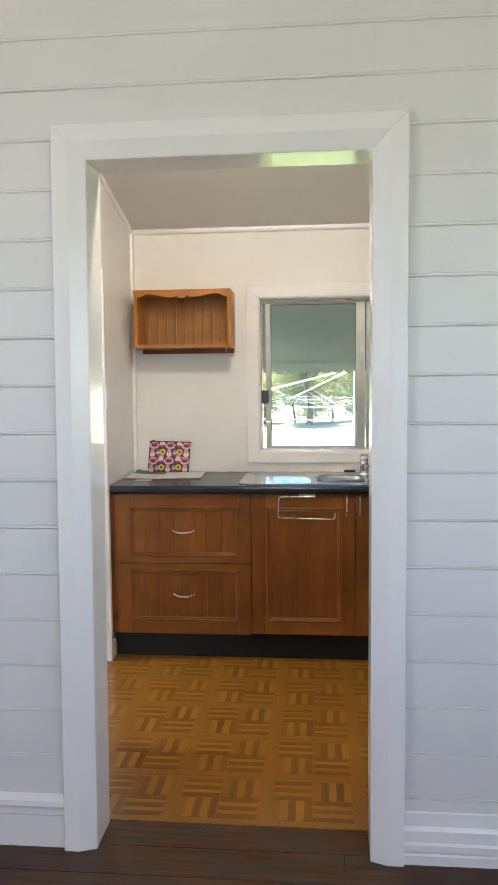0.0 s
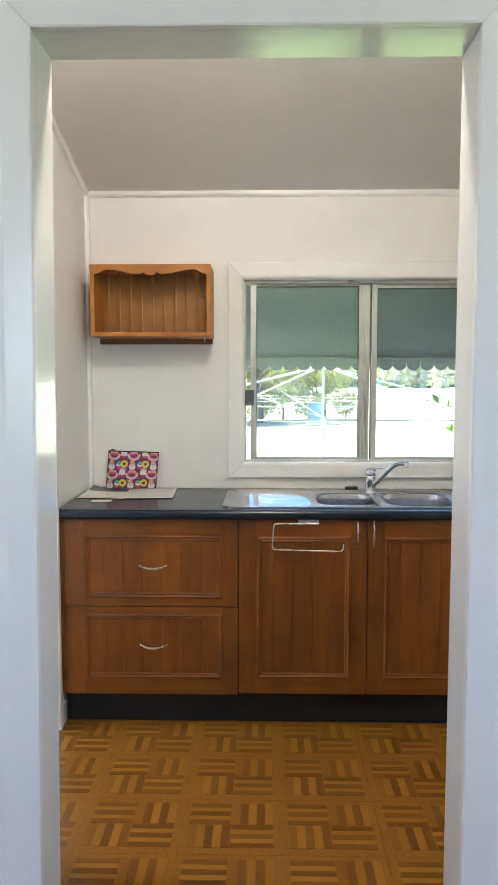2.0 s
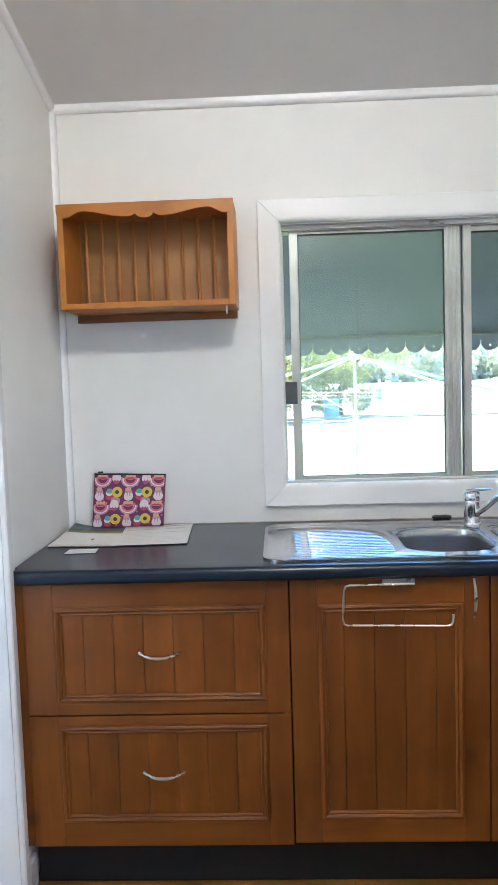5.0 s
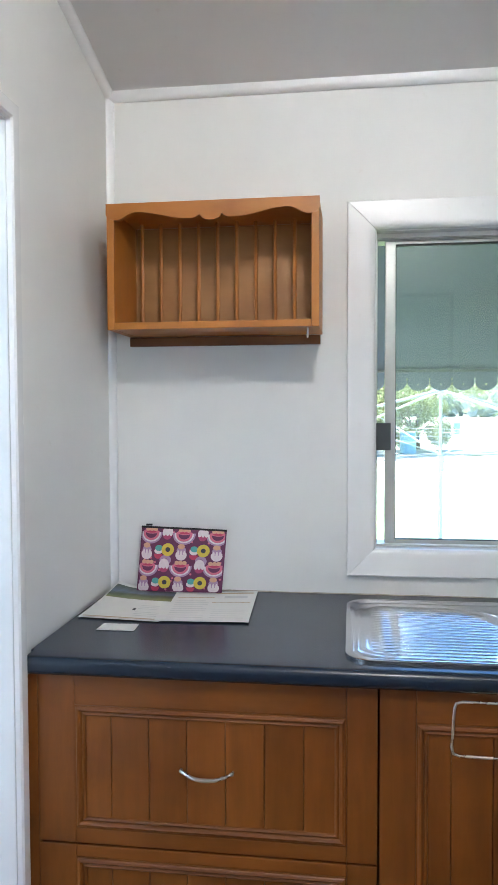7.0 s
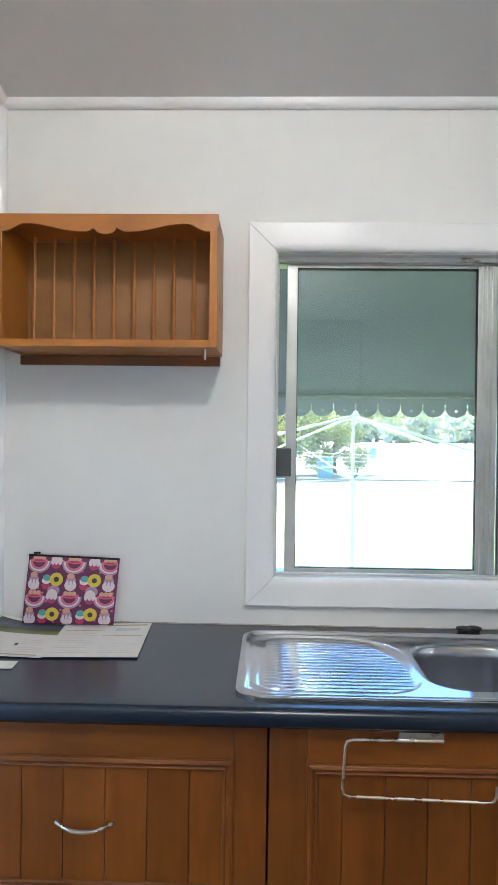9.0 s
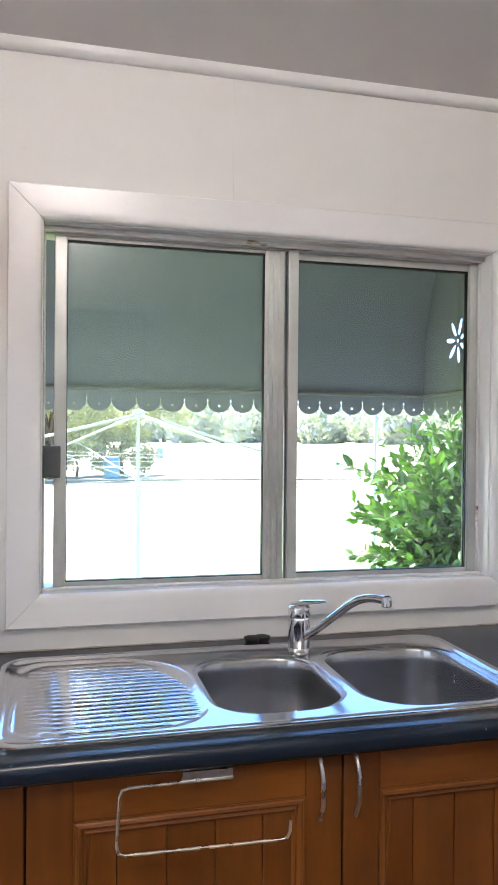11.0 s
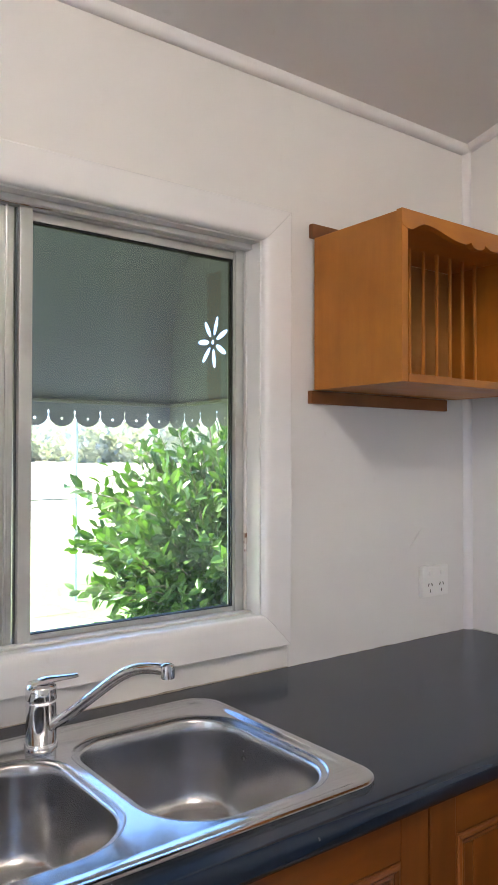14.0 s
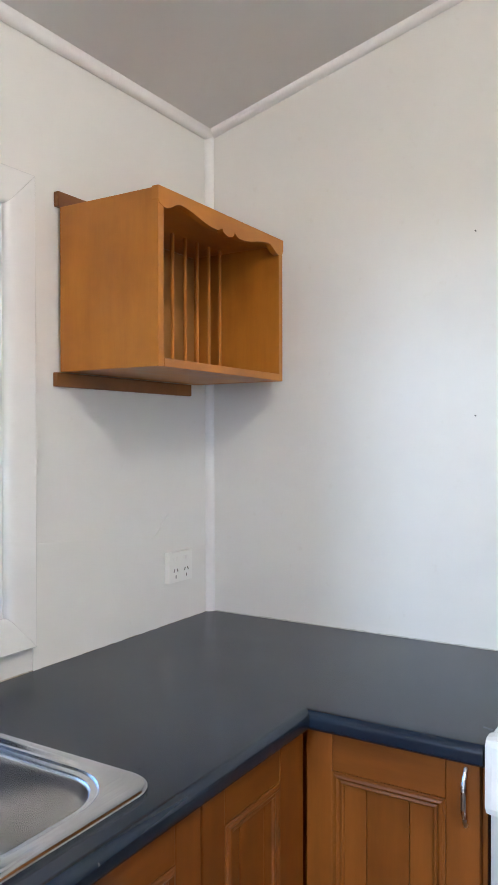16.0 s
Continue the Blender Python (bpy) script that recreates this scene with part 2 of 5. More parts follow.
def make_ground():
    """Sunlit lawn near the house, drier paddock beyond, deeper green close by the shrub."""
    n = Nodes("lawn_and_paddock", 0.9)
    sep = n.tree.nodes.new("ShaderNodeSeparateXYZ")
    n.link(n.coord, sep.inputs[0])
    wob = n.math("MULTIPLY", n.noise(0.9, 4), 5.0)
    patch = n.noise(0.35, 5)
    lawn = n.ramp(patch, [(0.3, (0.15, 0.215, 0.065)), (0.7, (0.21, 0.265, 0.10))])
    dry = n.ramp(patch, [(0.3, (0.24, 0.235, 0.15)), (0.56, (0.31, 0.285, 0.21)), (0.8, (0.38, 0.35, 0.29))])
    far = n.ramp(n.math("MULTIPLY", n.math("ADD", sep.outputs[1], wob), 0.02), [(0.3, (0, 0, 0)), (0.6, (1, 1, 1))])
    back = n.ramp(n.math("MULTIPLY", n.math("ADD", sep.outputs[1], 1.0), 1.0), [(0.0, (0, 0, 0)), (1.0, (1, 1, 1))])
    c = n.mix(back, dry, n.mix(far, lawn, dry))
    east = n.ramp(n.math("MULTIPLY", n.math("ADD", sep.outputs[0], n.math("SUBTRACT", wob, 6.0)), 0.4), [(0.2, (0, 0, 0)), (0.8, (1, 1, 1))])
    south = n.ramp(n.math("MULTIPLY", n.math("SUBTRACT", 16.0, n.math("ADD", sep.outputs[1], wob)), 0.3), [(0.2, (0, 0, 0)), (0.8, (1, 1, 1))])
    near = n.mix(1.0, east, south, "MULTIPLY")
    c = n.mix(near, c, (0.07, 0.125, 0.028))
    n.color(n.mix(0.4, c, n.ramp(n.noise(9, 6), [(0.3, (0.6, 0.62, 0.5)), (0.7, (1, 1, 1))]), "MULTIPLY"))
    return n.bump(n.noise(14, 5), 0.6, 0.03).mat


COUNTER, STEEL, ALU, WEATHERED, GLASS = make_counter(), make_steel("stainless_steel", 0.07), make_alu(), make_weathered(), make_glass("window_glass", 0.004)
DUSTY = make_glass("dusty_window_glass", 0.06)
BRUSHED = make_steel("brushed_stainless_steel", 0.2)
BORDER, GROUND = make_border(), make_ground()
VINYLS = [make_vinyl("parquet_print_dark", (0.145, 0.05, 0.0062), (0.185, 0.067, 0.0083)), make_vinyl("parquet_print_mid", (0.205, 0.08, 0.0098), (0.245, 0.100, 0.0122)), make_vinyl("parquet_print_light", (0.27, 0.115, 0.014), (0.325, 0.142, 0.0175))]
LEAF = make_leaf("shrub_leaf", (0.018, 0.052, 0.008), (0.075, 0.145, 0.022), 0.3)
# Yard tree leaves: haze and glare are painted in as a washed-out tone.
WASHED_TREE_LEAF = make_leaf("washed_tree_leaf", (0.2, 0.205, 0.11), (0.44, 0.42, 0.27), 0.25)
# Distance haze is put into these pale grey-green leaf colours.
HAZED_FAR_LEAF = make_leaf("hazed_far_leaf", (0.33, 0.345, 0.31), (0.46, 0.465, 0.41), 0.15)
AWNING = plain("awning_green_metal", (0.112, 0.122, 0.150), 0.5, 0, 0.12, 3)
HEM = plain("awning_hem_rusted", (0.10, 0.10, 0.092), 0.6, 0, 0.3, 12)


# ---- helpers ----
def bx(bm, a, b, bevel=0.0):
    """A box from corner a to corner b."""
    lo, hi = [min(p, q) for p, q in zip(a, b)], [max(p, q) for p, q in zip(a, b)]
    made = bmesh.ops.create_cube(bm, size=1)["verts"]
    for v in made:
        v.co = [(lo[i] + hi[i]) / 2 + v.co[i] * (hi[i] - lo[i]) for i in range(3)]
    if bevel:
        bmesh.ops.bevel(bm, geom=list({e for v in made for e in v.link_edges}), offset=bevel, segments=2, profile=0.6, affect="EDGES")
    return bm


def box_bm(a, b, bevel=0.0):
    return bx(bmesh.new(), a, b, bevel)


def tube(bm, points, r, sides=10, cap=True):
    """A round bar along points; r a radius or one for each point."""
    pts = [Vector(p) for p in points]
    rs = r if isinstance(r, (list, tuple)) else [r] * len(pts)
    rings, side = [], None
    for i, p in enumerate(pts):
        d = (pts[min(i + 1, len(pts) - 1)] - pts[max(i - 1, 0)]).normalized()
        if side is None:
            side = d.orthogonal().normalized()
        side = (side - d * side.dot(d)).normalized()
        up = d.cross(side)
        rings.append([bm.verts.new(p + rs[i] * (math.cos(a) * side + math.sin(a) * up)) for a in (2 * math.pi * k / sides for k in range(sides))])
    for a, b in zip(rings, rings[1:]):
        for k in range(sides):
            bm.faces.new((a[k], a[(k + 1) % sides], b[(k + 1) % sides], b[k]))
    if cap:
        bm.faces.new(rings[0][::-1])
        bm.faces.new(rings[-1])
    return bm


def loft(bm, rings, cap0=False, cap1=False):
    vs = [[bm.verts.new(p) for p in ring] for ring in rings]
    n = len(vs[0])
    for a, b in zip(vs, vs[1:]):
        for k in range(n):
            bm.faces.new((a[k], a[(k + 1) % n], b[(k + 1) % n], b[k]))
    if cap0:
        bm.faces.new(vs[0][::-1])
    if cap1:
        bm.faces.new(vs[-1])
    return bm


def prism(bm, outline, shift):
    """A flat outline pushed by shift into a solid."""
    d = Vector(shift)
    return loft(bm, [[Vector(p) for p in outline], [Vector(p) + d for p in outline]], True, True)


def smooth_path(points, steps=6):
    """A rounded line through the points."""
    p = [Vector(q) for q in points]
    out = []
    for i in range(len(p) - 1):
        a, b, c, d = p[max(i - 1, 0)], p[i], p[i + 1], p[min(i + 2, len(p) - 1)]
        for k in range(steps):
            t = k / steps
            out.append(0.5 * (2 * b + (c - a) * t + (2 * a - 5 * b + 4 * c - d) * t * t + (3 * b - a - 3 * c + d) * t ** 3))
    return out + [p[-1]]


def mesh_of(name, bm, material, smooth=False, fix=True):
    if fix:
        bmesh.ops.recalc_face_normals(bm, faces=bm.faces[:])
    me = bpy.data.meshes.new(name)
    bm.to_mesh(me)
    bm.free()
    me.materials.append(material)
    if smooth:
        me.polygons.foreach_set("use_smooth", [True] * len(me.polygons))
        me.set_sharp_from_angle(angle=radians(38))
    return me


def part(name, bm, material, parent, label="", smooth=False, fix=True):
    ob = new(name, mesh_of(name, bm, material, smooth, fix))
    ob.parent = parent
    if parent.type == "EMPTY":
        ob.matrix_parent_inverse = Matrix.Translation(-parent.location)
    return tagged(ob, label)


def thing(name, at, label, category, group=""):
    ob = new(name)
    ob.empty_display_size = 0.05
    ob.location = at
    return tagged(ob, label, category, group)


def solid(name, bm, material, label, category, group="", smooth=False):
    return tagged(new(name, mesh_of(name, bm, material, smooth)), label, category, group)


def structure(name, bm, material, label="", category="", smooth=False):
    return tagged(new(name, mesh_of(name, bm, material, smooth)), label, category, "", "structure")


def holed_slab(axis, at, thick, u0, u1, v0, v1, hole=None):
    """An upright wall across the axis (0 or 1), from at to at + thick, with an opening (u0, u1, v0, v1) through it."""
    bm = bmesh.new()

    def p(u, v, d):
        return (at + d, u, v) if axis == 0 else (u, at + d, v)

    us = sorted({u0, u1, *(hole[:2] if hole else ())})
    vs = sorted({v0, v1, *(hole[2:] if hole else ())})
    keep = {(i, j) for i in range(len(us) - 1) for j in range(len(vs) - 1)}
    if hole:
        keep = {(i, j) for i, j in keep if not (us[i] >= hole[0] and us[i + 1] <= hole[1] and vs[j] >= hole[2] and vs[j + 1] <= hole[3])}
    for d in (0, thick):
        grid = {(i, j): bm.verts.new(p(us[i], vs[j], d)) for i in range(len(us)) for j in range(len(vs))}
        for i, j in keep:
            bm.faces.new((grid[i, j], grid[i + 1, j], grid[i + 1, j + 1], grid[i, j + 1]))
    for i, j in keep:
        for (a, b), near in ((((i, j), (i + 1, j)), (i, j - 1)), (((i, j + 1), (i + 1, j + 1)), (i, j + 1)), (((i, j), (i, j + 1)), (i - 1, j)), (((i + 1, j), (i + 1, j + 1)), (i + 1, j))):
            if near not in keep:
                q = [p(us[a[0]], vs[a[1]], 0), p(us[b[0]], vs[b[1]], 0), p(us[b[0]], vs[b[1]], thick), p(us[a[0]], vs[a[1]], thick)]
                bm.faces.new([bm.verts.new(c) for c in q])
    bmesh.ops.remove_doubles(bm, verts=bm.verts[:], dist=1e-5)
    return bm


def mitred(profile, corners, closed, place, gap=0.0):
    """Strips of moulding round an opening, one bmesh a side. corners: (u, v) of the opening's edge, clockwise or not; profile: (out, proud) pairs;
    place(u, v, proud) gives the point."""
    n = len(corners)
    c = [Vector((*q, 0)) for q in corners]
    middle = sum(c, Vector()) / n
    sides = n if closed else n - 1

    def outward(i):
        a, b = c[i % n], c[(i + 1) % n]
        d = (b - a).normalized()
        o = Vector((d.y, -d.x, 0))
        return o if o.dot((a + b) / 2 - middle) > 0 else -o

    def corner(i, out):
        if not closed and i in (0, n - 1):
            return c[i] + outward(0 if i == 0 else n - 2) * out
        a, b = outward((i - 1) % n), outward(i % n)
        return c[i % n] + (a + b) * out
    strips = []
    for s in range(sides):
        bm = bmesh.new()
        along = (c[(s + 1) % n] - c[s % n]).normalized() * gap
        loft(bm, [[place(*(corner(s + e, o) + along * (1 - 2 * e)).xy, w) for o, w in profile] for e in (0, 1)], True, True)
        strips.append(bm)
    return strips


# ---- the setting: front room, kitchen, side room ----
DOOR_L, DOOR_R, DOOR_H = 0.415, 1.227, 2.048
WALL_F, WALL_B = -2.172, -2.062
RIGHT = 2.652
CEIL0, SLOPE = 2.286, 0.25


def ceil_at(y):
    return CEIL0 - SLOPE * y


structure("wall_window", holed_slab(1, 0.0, 0.12, -0.1, RIGHT + 0.1, -0.6, 2.7, (0.733, 1.906, 1.022, 1.898)), WALL_PAINT, "smooth white painted kitchen wall with window opening", "wall")
structure("wall_left", holed_slab(0, -0.1, 0.1, WALL_B, 0.0, -0.05, 3.1, (-1.45, -0.645, -0.06, 1.99)), WALL_PAINT, "white painted kitchen side wall with doorway", "wall")
structure("wall_right", box_bm((RIGHT, WALL_B, -0.05), (RIGHT + 0.1, 0.0, 3.1)), WALL_PAINT, "plain white painted kitchen wall", "wall")
wall_door = structure("wall_door", holed_slab(1, WALL_F, WALL_B - WALL_F, -1.7, 3.5, -0.05, 3.1, (DOOR_L - 0.036, DOOR_R + 0.018, -0.06, DOOR_H + 0.018)), BOARD_PAINT, "white painted board wall with doorway to kitchen", "wall")
structure("wall_front_back", holed_slab(1, -6.4, 0.1, -1.7, 3.5, -0.05, 3.1, (2.0, 3.2, 1.05, 2.25)), BOARD_PAINT, "plain white wall with window opening", "wall")
structure("wall_front_left", holed_slab(0, -1.8, 0.1, -6.4, WALL_F, -0.05, 3.1, (-5.55, -4.25, 1.3, 2.5)), BOARD_PAINT, "plain white wall", "wall")
structure("wall_front_right", holed_slab(0, 3.5, 0.1, -6.3, WALL_F, -0.05, 3.1, (-4.95, -3.85, 0.8, 2.0)), BOARD_PAINT, "plain white wall with window opening", "wall")
structure("ceiling_front", box_bm((-1.8, -6.4, 3.1), (3.6, WALL_F, 3.2)), CEIL_PAINT, "plain white ceiling", "ceiling")
structure("wall_side_back", holed_slab(0, -3.1, 0.1, -2.062, 0.0, -0.05, 2.7, (-1.04, -0.7, 1.95, 2.45)), WALL_PAINT, "plain white wall with window opening", "wall")
structure("wall_side_end", box_bm((-3.0, -0.1, -0.05), (-0.1, 0.0, 2.7)), WALL_PAINT, "plain white wall", "wall")
structure("wall_side_near", box_bm((-3.0, -2.17, -0.05), (-1.81, WALL_B, 2.7)), WALL_PAINT, "plain white wall", "wall")
structure("ceiling_side", box_bm((-3.1, WALL_B, 2.7), (-0.1, 0.0, 2.8)), CEIL_PAINT, "plain white ceiling", "ceiling")

bm = bmesh.new()
prism(bm, [(-0.0, 0.0, ceil_at(0)), (-0.0, WALL_B, ceil_at(WALL_B)), (-0.0, WALL_B, ceil_at(WALL_B) + 0.08), (-0.0, 0.0, ceil_at(0) + 0.08)], (RIGHT, 0, 0))
structure("ceiling", bm, CEIL_PAINT, "sloping pale grey painted kitchen ceiling", "ceiling")
structure("floor_base", box_bm((-3.1, -6.4, -0.12), (3.6, 0.0, -0.022)), BLACK, "subfloor under the boards", "floor")

# cornice and corner beads
bm = bmesh.new()
q = [(0, 0), (0, -0.021)] + [(-0.004 - 0.017 * math.sin(a), -0.004 - 0.017 * math.cos(a)) for a in (i * math.pi / 14 for i in range(8))] + [(-0.021, 0)]
loft(bm, [[(x, y, ceil_at(y) + z if z == 0 else ceil_at(0) + z) for y, z in q] for x in (0, RIGHT)], True, True)
structure("trim_cornice_window", bm, TRIM_PAINT, "white painted cornice strip", "cornice", True)
for name, x, sgn in (("trim_cornice_left", 0, 1), ("trim_cornice_right", RIGHT, -1)):
    bm = bmesh.new()
    loft(bm, [[(x - sgn * a, y, ceil_at(y) + z) for a, z in q] for y in (-0.023, WALL_B)], True, True)
    structure(name, bm, TRIM_PAINT, "white painted sloping cornice strip", "cornice", True)
for name, x, sgn in (("trim_corner_left", 0, 1), ("trim_corner_right", RIGHT, -1)):
    bm = bmesh.new()
    arc = [(x + sgn * 0.019 * math.cos(a), -0.019 * math.sin(a)) for a in (i * math.pi / 10 for i in range(6))]
    loft(bm, [[(px, py, z) for px, py in [(x, 0.0)] + arc] for z in (0.895, ceil_at(0) - 0.015)], True, True)
    structure(name, bm, TRIM_PAINT, "white painted corner bead", "trim", smooth=True)

# patched sheet on the wall beside the window
bm = bmesh.new()
edge = [(2.63, 1.166), (2.548, 1.18), (2.457, 1.199), (2.44, 1.187), (2.424, 1.168), (2.4, 1.146), (2.389, 1.143), (2.212, 1.159), (1.976, 1.175)]
prism(bm, [(x, -0.0026, z) for x, z in [(1.976, 0.9), (2.63, 0.9)] + edge], (0, 0.003, 0))
structure("trim_wall_patch", bm, WALL_PAINT, "painted over patch on the wall", "trim")

# filled joint between two wall sheets over the window
rs = random.Random(2)
bm = bmesh.new()
loft(bm, [[(1.19 - 0.0012, 0.0005, z), (1.19 - 0.0008, -h, z), (1.19 + 0.0008, -h, z), (1.19 + 0.0012, 0.0005, z)] for z, h in ((1.966 + 0.03 * i, 0.0004 + 0.0006 * rs.random()) for i in range(11))], True, True)
structure("trim_wall_joint", bm, WALL_PAINT, "filled and painted joint in the wall sheeting", "trim")

# doorway lining, casings, skirting
def out_of_plumb(bm):
    """The old frame has sunk sideways: its feet stand a little to the left, most at the left post."""
    for v in bm.verts:
        k = (DOOR_R - v.co.x) / (DOOR_R - DOOR_L)
        v.co.x += (0.002 + 0.0075 * min(max(k, 0.0), 1.0)) * (v.co.z - DOOR_H)


bm = bmesh.new()
for a, b in (((DOOR_L - 0.018, WALL_F - 0.004, -0.02), (DOOR_L, WALL_B + 0.012, DOOR_H)), ((DOOR_R, WALL_F - 0.004, -0.02), (DOOR_R + 0.018, WALL_B + 0.012, DOOR_H)), ((DOOR_L - 0.018, WALL_F - 0.004, DOOR_H), (DOOR_R + 0.018, WALL_B + 0.012, DOOR_H + 0.018))):
    bx(bm, a, b, 0.002)
out_of_plumb(bm)
door_1 = structure("door_1", bm, JAMB_PAINT, "open doorway lined in glossy white painted timber", "doorway")
CASE = [(-0.002, 0.0), (-0.002, 0.016), (0.001, 0.019), (0.046, 0.036), (0.049, 0.0365), (0.0925, 0.0365), (0.094, 0.035), (0.094, 0.0)]
BOARD_Y = -2.186
for bmx in mitred(CASE, [(DOOR_L, -0.02), (DOOR_L, DOOR_H), (DOOR_R, DOOR_H), (DOOR_R, -0.02)], False, lambda u, v, w: (u, BOARD_Y + 0.006 - w, v), 0.0004):
    out_of_plumb(bmx)
    part("casing", bmx, TRIM_PAINT, door_1)
SMALL = [(0, 0.0), (0, 0.014), (0.004, 0.018), (0.03, 0.018), (0.036, 0.012), (0.036, 0.0)]
bm = bmesh.new()
for a, b in (((-0.104, -0.657, -0.02), (0.004, -0.645, 1.978)), ((-0.104, -1.45, -0.02), (0.004, -1.438, 1.978)), ((-0.104, -1.45, 1.978), (0.004, -0.645, 1.99))):
    bx(bm, a, b, 0.002)
door_2 = structure("door_2", bm, JAMB_PAINT, "side doorway lined in glossy white timber", "doorway")
for bmx in mitred(SMALL, [(-0.652, 0.0), (-0.652, 1.982), (-1.443, 1.982), (-1.443, 0.0)], False, lambda u, v, w: (w, u, v)):
    part("casing", bmx, TRIM_PAINT, door_2)
SK_L = [(0, 0.0), (0, 0.014), (0.1, 0.014), (0.106, 0.02), (0.112, 0.02), (0.125, 0.022), (0.135, 0.026), (0.15, 0.024), (0.158, 0.012), (0.163, 0.0)]
SK_R = [(0, 0.0), (0, 0.02), (0.028, 0.02), (0.033, 0.016), (0.042, 0.02), (0.06, 0.02), (0.066, 0.014), (0.1, 0.014), (0.108, 0.01), (0.112, 0.006), (0.15, 0.005), (0.153, 0.0)]
for name, prof, xa, xb in (("baseboard_left", SK_L, -1.7, DOOR_L - 0.0895), ("baseboard_right", SK_R, DOOR_R + 0.0895, 3.5)):
    bm = bmesh.new()
    loft(bm, [[(x, BOARD_Y - w, z) for z, w in prof] for x in (xa, xb)], True, True)
    structure(name, bm, TRIM_PAINT, "white painted moulded skirting board", "skirting")
bm = bmesh.new()
bx(bm, (0.0, -0.614, 0.0), (0.016, -0.548, 0.09), 0.005)
structure("baseboard_kitchen", bm, TRIM_PAINT, "short white skirting block", "skirting")


# ---- window ----
W0, W1, WB, WT = 0.733, 1.906, 1.022, 1.898
window = tagged(new("window_1", mesh_of("window_1", (lambda b: [bx(b, p, q_, 0.002) for p, q_ in (
    ((W0, 0.001, WB), (W0 + 0.012, 0.118, WT)), ((W1 - 0.012, 0.001, WB), (W1, 0.118, WT)), ((W0 + 0.012, 0.001, WT - 0.012), (W1 - 0.012, 0.118, WT)), ((W0 + 0.012, 0.001, WB), (W1 - 0.012, 0.118, WB + 0.008)))] and b)(bmesh.new()), JAMB_PAINT)), "aluminium sliding window in white timber surround", "window", "", "structure")
WCASE = [(-0.0085, 0.0), (-0.0085, 0.006), (-0.0075, 0.0105), (-0.005, 0.0145), (-0.001, 0.0175), (0.005, 0.0193), (0.013, 0.02), (0.064, 0.02), (0.0665, 0.018), (0.067, 0.0)]
for bmx in mitred(WCASE, [(W0, WB), (W0, WT), (W1, WT), (W1, WB)], True, lambda u, v, w: (u, -w, v), 0.0005):
    part("casing", bmx, TRIM_PAINT, window, smooth=True)
A0, A1, AB, AT = W0 + 0.012, W1 - 0.012, WB + 0.008, WT - 0.012
for a, b in (((A0, 0.03, AT - 0.012), (A1, 0.05, AT)), ((A0, 0.03, AB), (A1, 0.05, AB + 0.006)), ((A1 - 0.005, 0.048, AB + 0.006), (A1, 0.058, AT - 0.012))):
    part("timber_stop", box_bm(a, b, 0.002), WEATHERED, window, "chipped weathered timber stop")
for a, b in (((A0, 0.052, AB), (A0 + 0.004, 0.115, AT)), ((A1 - 0.026, 0.06, AB), (A1, 0.09, AT)), ((A0 + 0.004, 0.052, AT - 0.015), (A1 - 0.026, 0.115, AT)), ((A0 + 0.004, 0.052, AB), (A1 - 0.026, 0.115, AB + 0.004))):
    part("frame", box_bm(a, b, 0.0015), ALU, window)
S0, S1 = AB + 0.0045, AT - 0.0155


def sash(x0, x1, y, stile_l, stile_r, name, glass=GLASS, head=0.008):
    g, foot = 0.0018, 0.010
    s = part(name, box_bm((x0 + stile_l, y, S0), (x1 - stile_r, y + 0.022, S0 + foot), 0.001), ALU, window)
    part("stile", box_bm((x0, y - 0.002, S0), (x0 + stile_l, y + 0.024, S1), 0.002), ALU, s)
    part("stile", box_bm((x1 - stile_r, y - 0.002, S0), (x1, y + 0.024, S1), 0.002), ALU, s)
    part("rail", box_bm((x0 + stile_l, y, S1 - head), (x1 - stile_r, y + 0.022, S1), 0.001), ALU, s)
    xa, xb, za, zb = x0 + stile_l, x1 - stile_r, S0 + foot, S1 - head
    for a, b in (((xa, za), (xa + g, zb)), ((xb - g, za), (xb, zb)), ((xa + g, zb - 2 * g), (xb - g, zb)), ((xa + g, za), (xb - g, za + g))):
        part("gasket_and_gap_strip", box_bm((a[0], y + 0.003, a[1]), (b[0], y + 0.019, b[1])), BLACK, s)
    pane = part("pane", box_bm((xa + g, y + 0.009, za + g), (xb - g, y + 0.013, zb - 2 * g)), glass, s, "clear window glass")
    pane.visible_shadow = False
    return s


left_sash = sash(0.770, 1.339, 0.058, 0.0285, 0.052, "sliding_sash", DUSTY)
for x in (1.296, 1.308, 1.322):
    part("flute", box_bm((x, 0.051, S0), (x + 0.006, 0.0565, S1), 0.0015), ALU, left_sash)
sash(1.344, A1 - 0.0265, 0.064, 0.030, 0.003, "fixed_sash", GLASS, 0.017)
part("stile", box_bm((1.3465, 0.044, S0), (1.3725, 0.0615, S1), 0.002), ALU, window)
# Dark strip added to paint the shaded gap between the two stiles.
part("gasket_and_gap_strip", box_bm((1.3425, 0.056, S0), (1.3462, 0.0615, S1)), GREY_PLASTIC, window)
latch = part("latch", box_bm((0.7455, 0.036, 1.295), (0.786, 0.0555, 1.371), 0.003), GREY_PLASTIC, left_sash, "dark grey window latch")


# ---- kitchen cabinets ----
FRONT = -0.597


def face(axis, at):
    """Maps (u, v, proud) to a point on a cabinet face that looks to -y (axis 1) or to -x (axis 0)."""
    return (lambda u, v, w: (u, at - w, v)) if axis == 1 else (lambda u, v, w: (at - w, u, v))


def fbox(f, u0, u1, v0, v1, w0, w1, bevel=0.0):
    return box_bm(f(u0, v0, w0), f(u1, v1, w1), bevel)


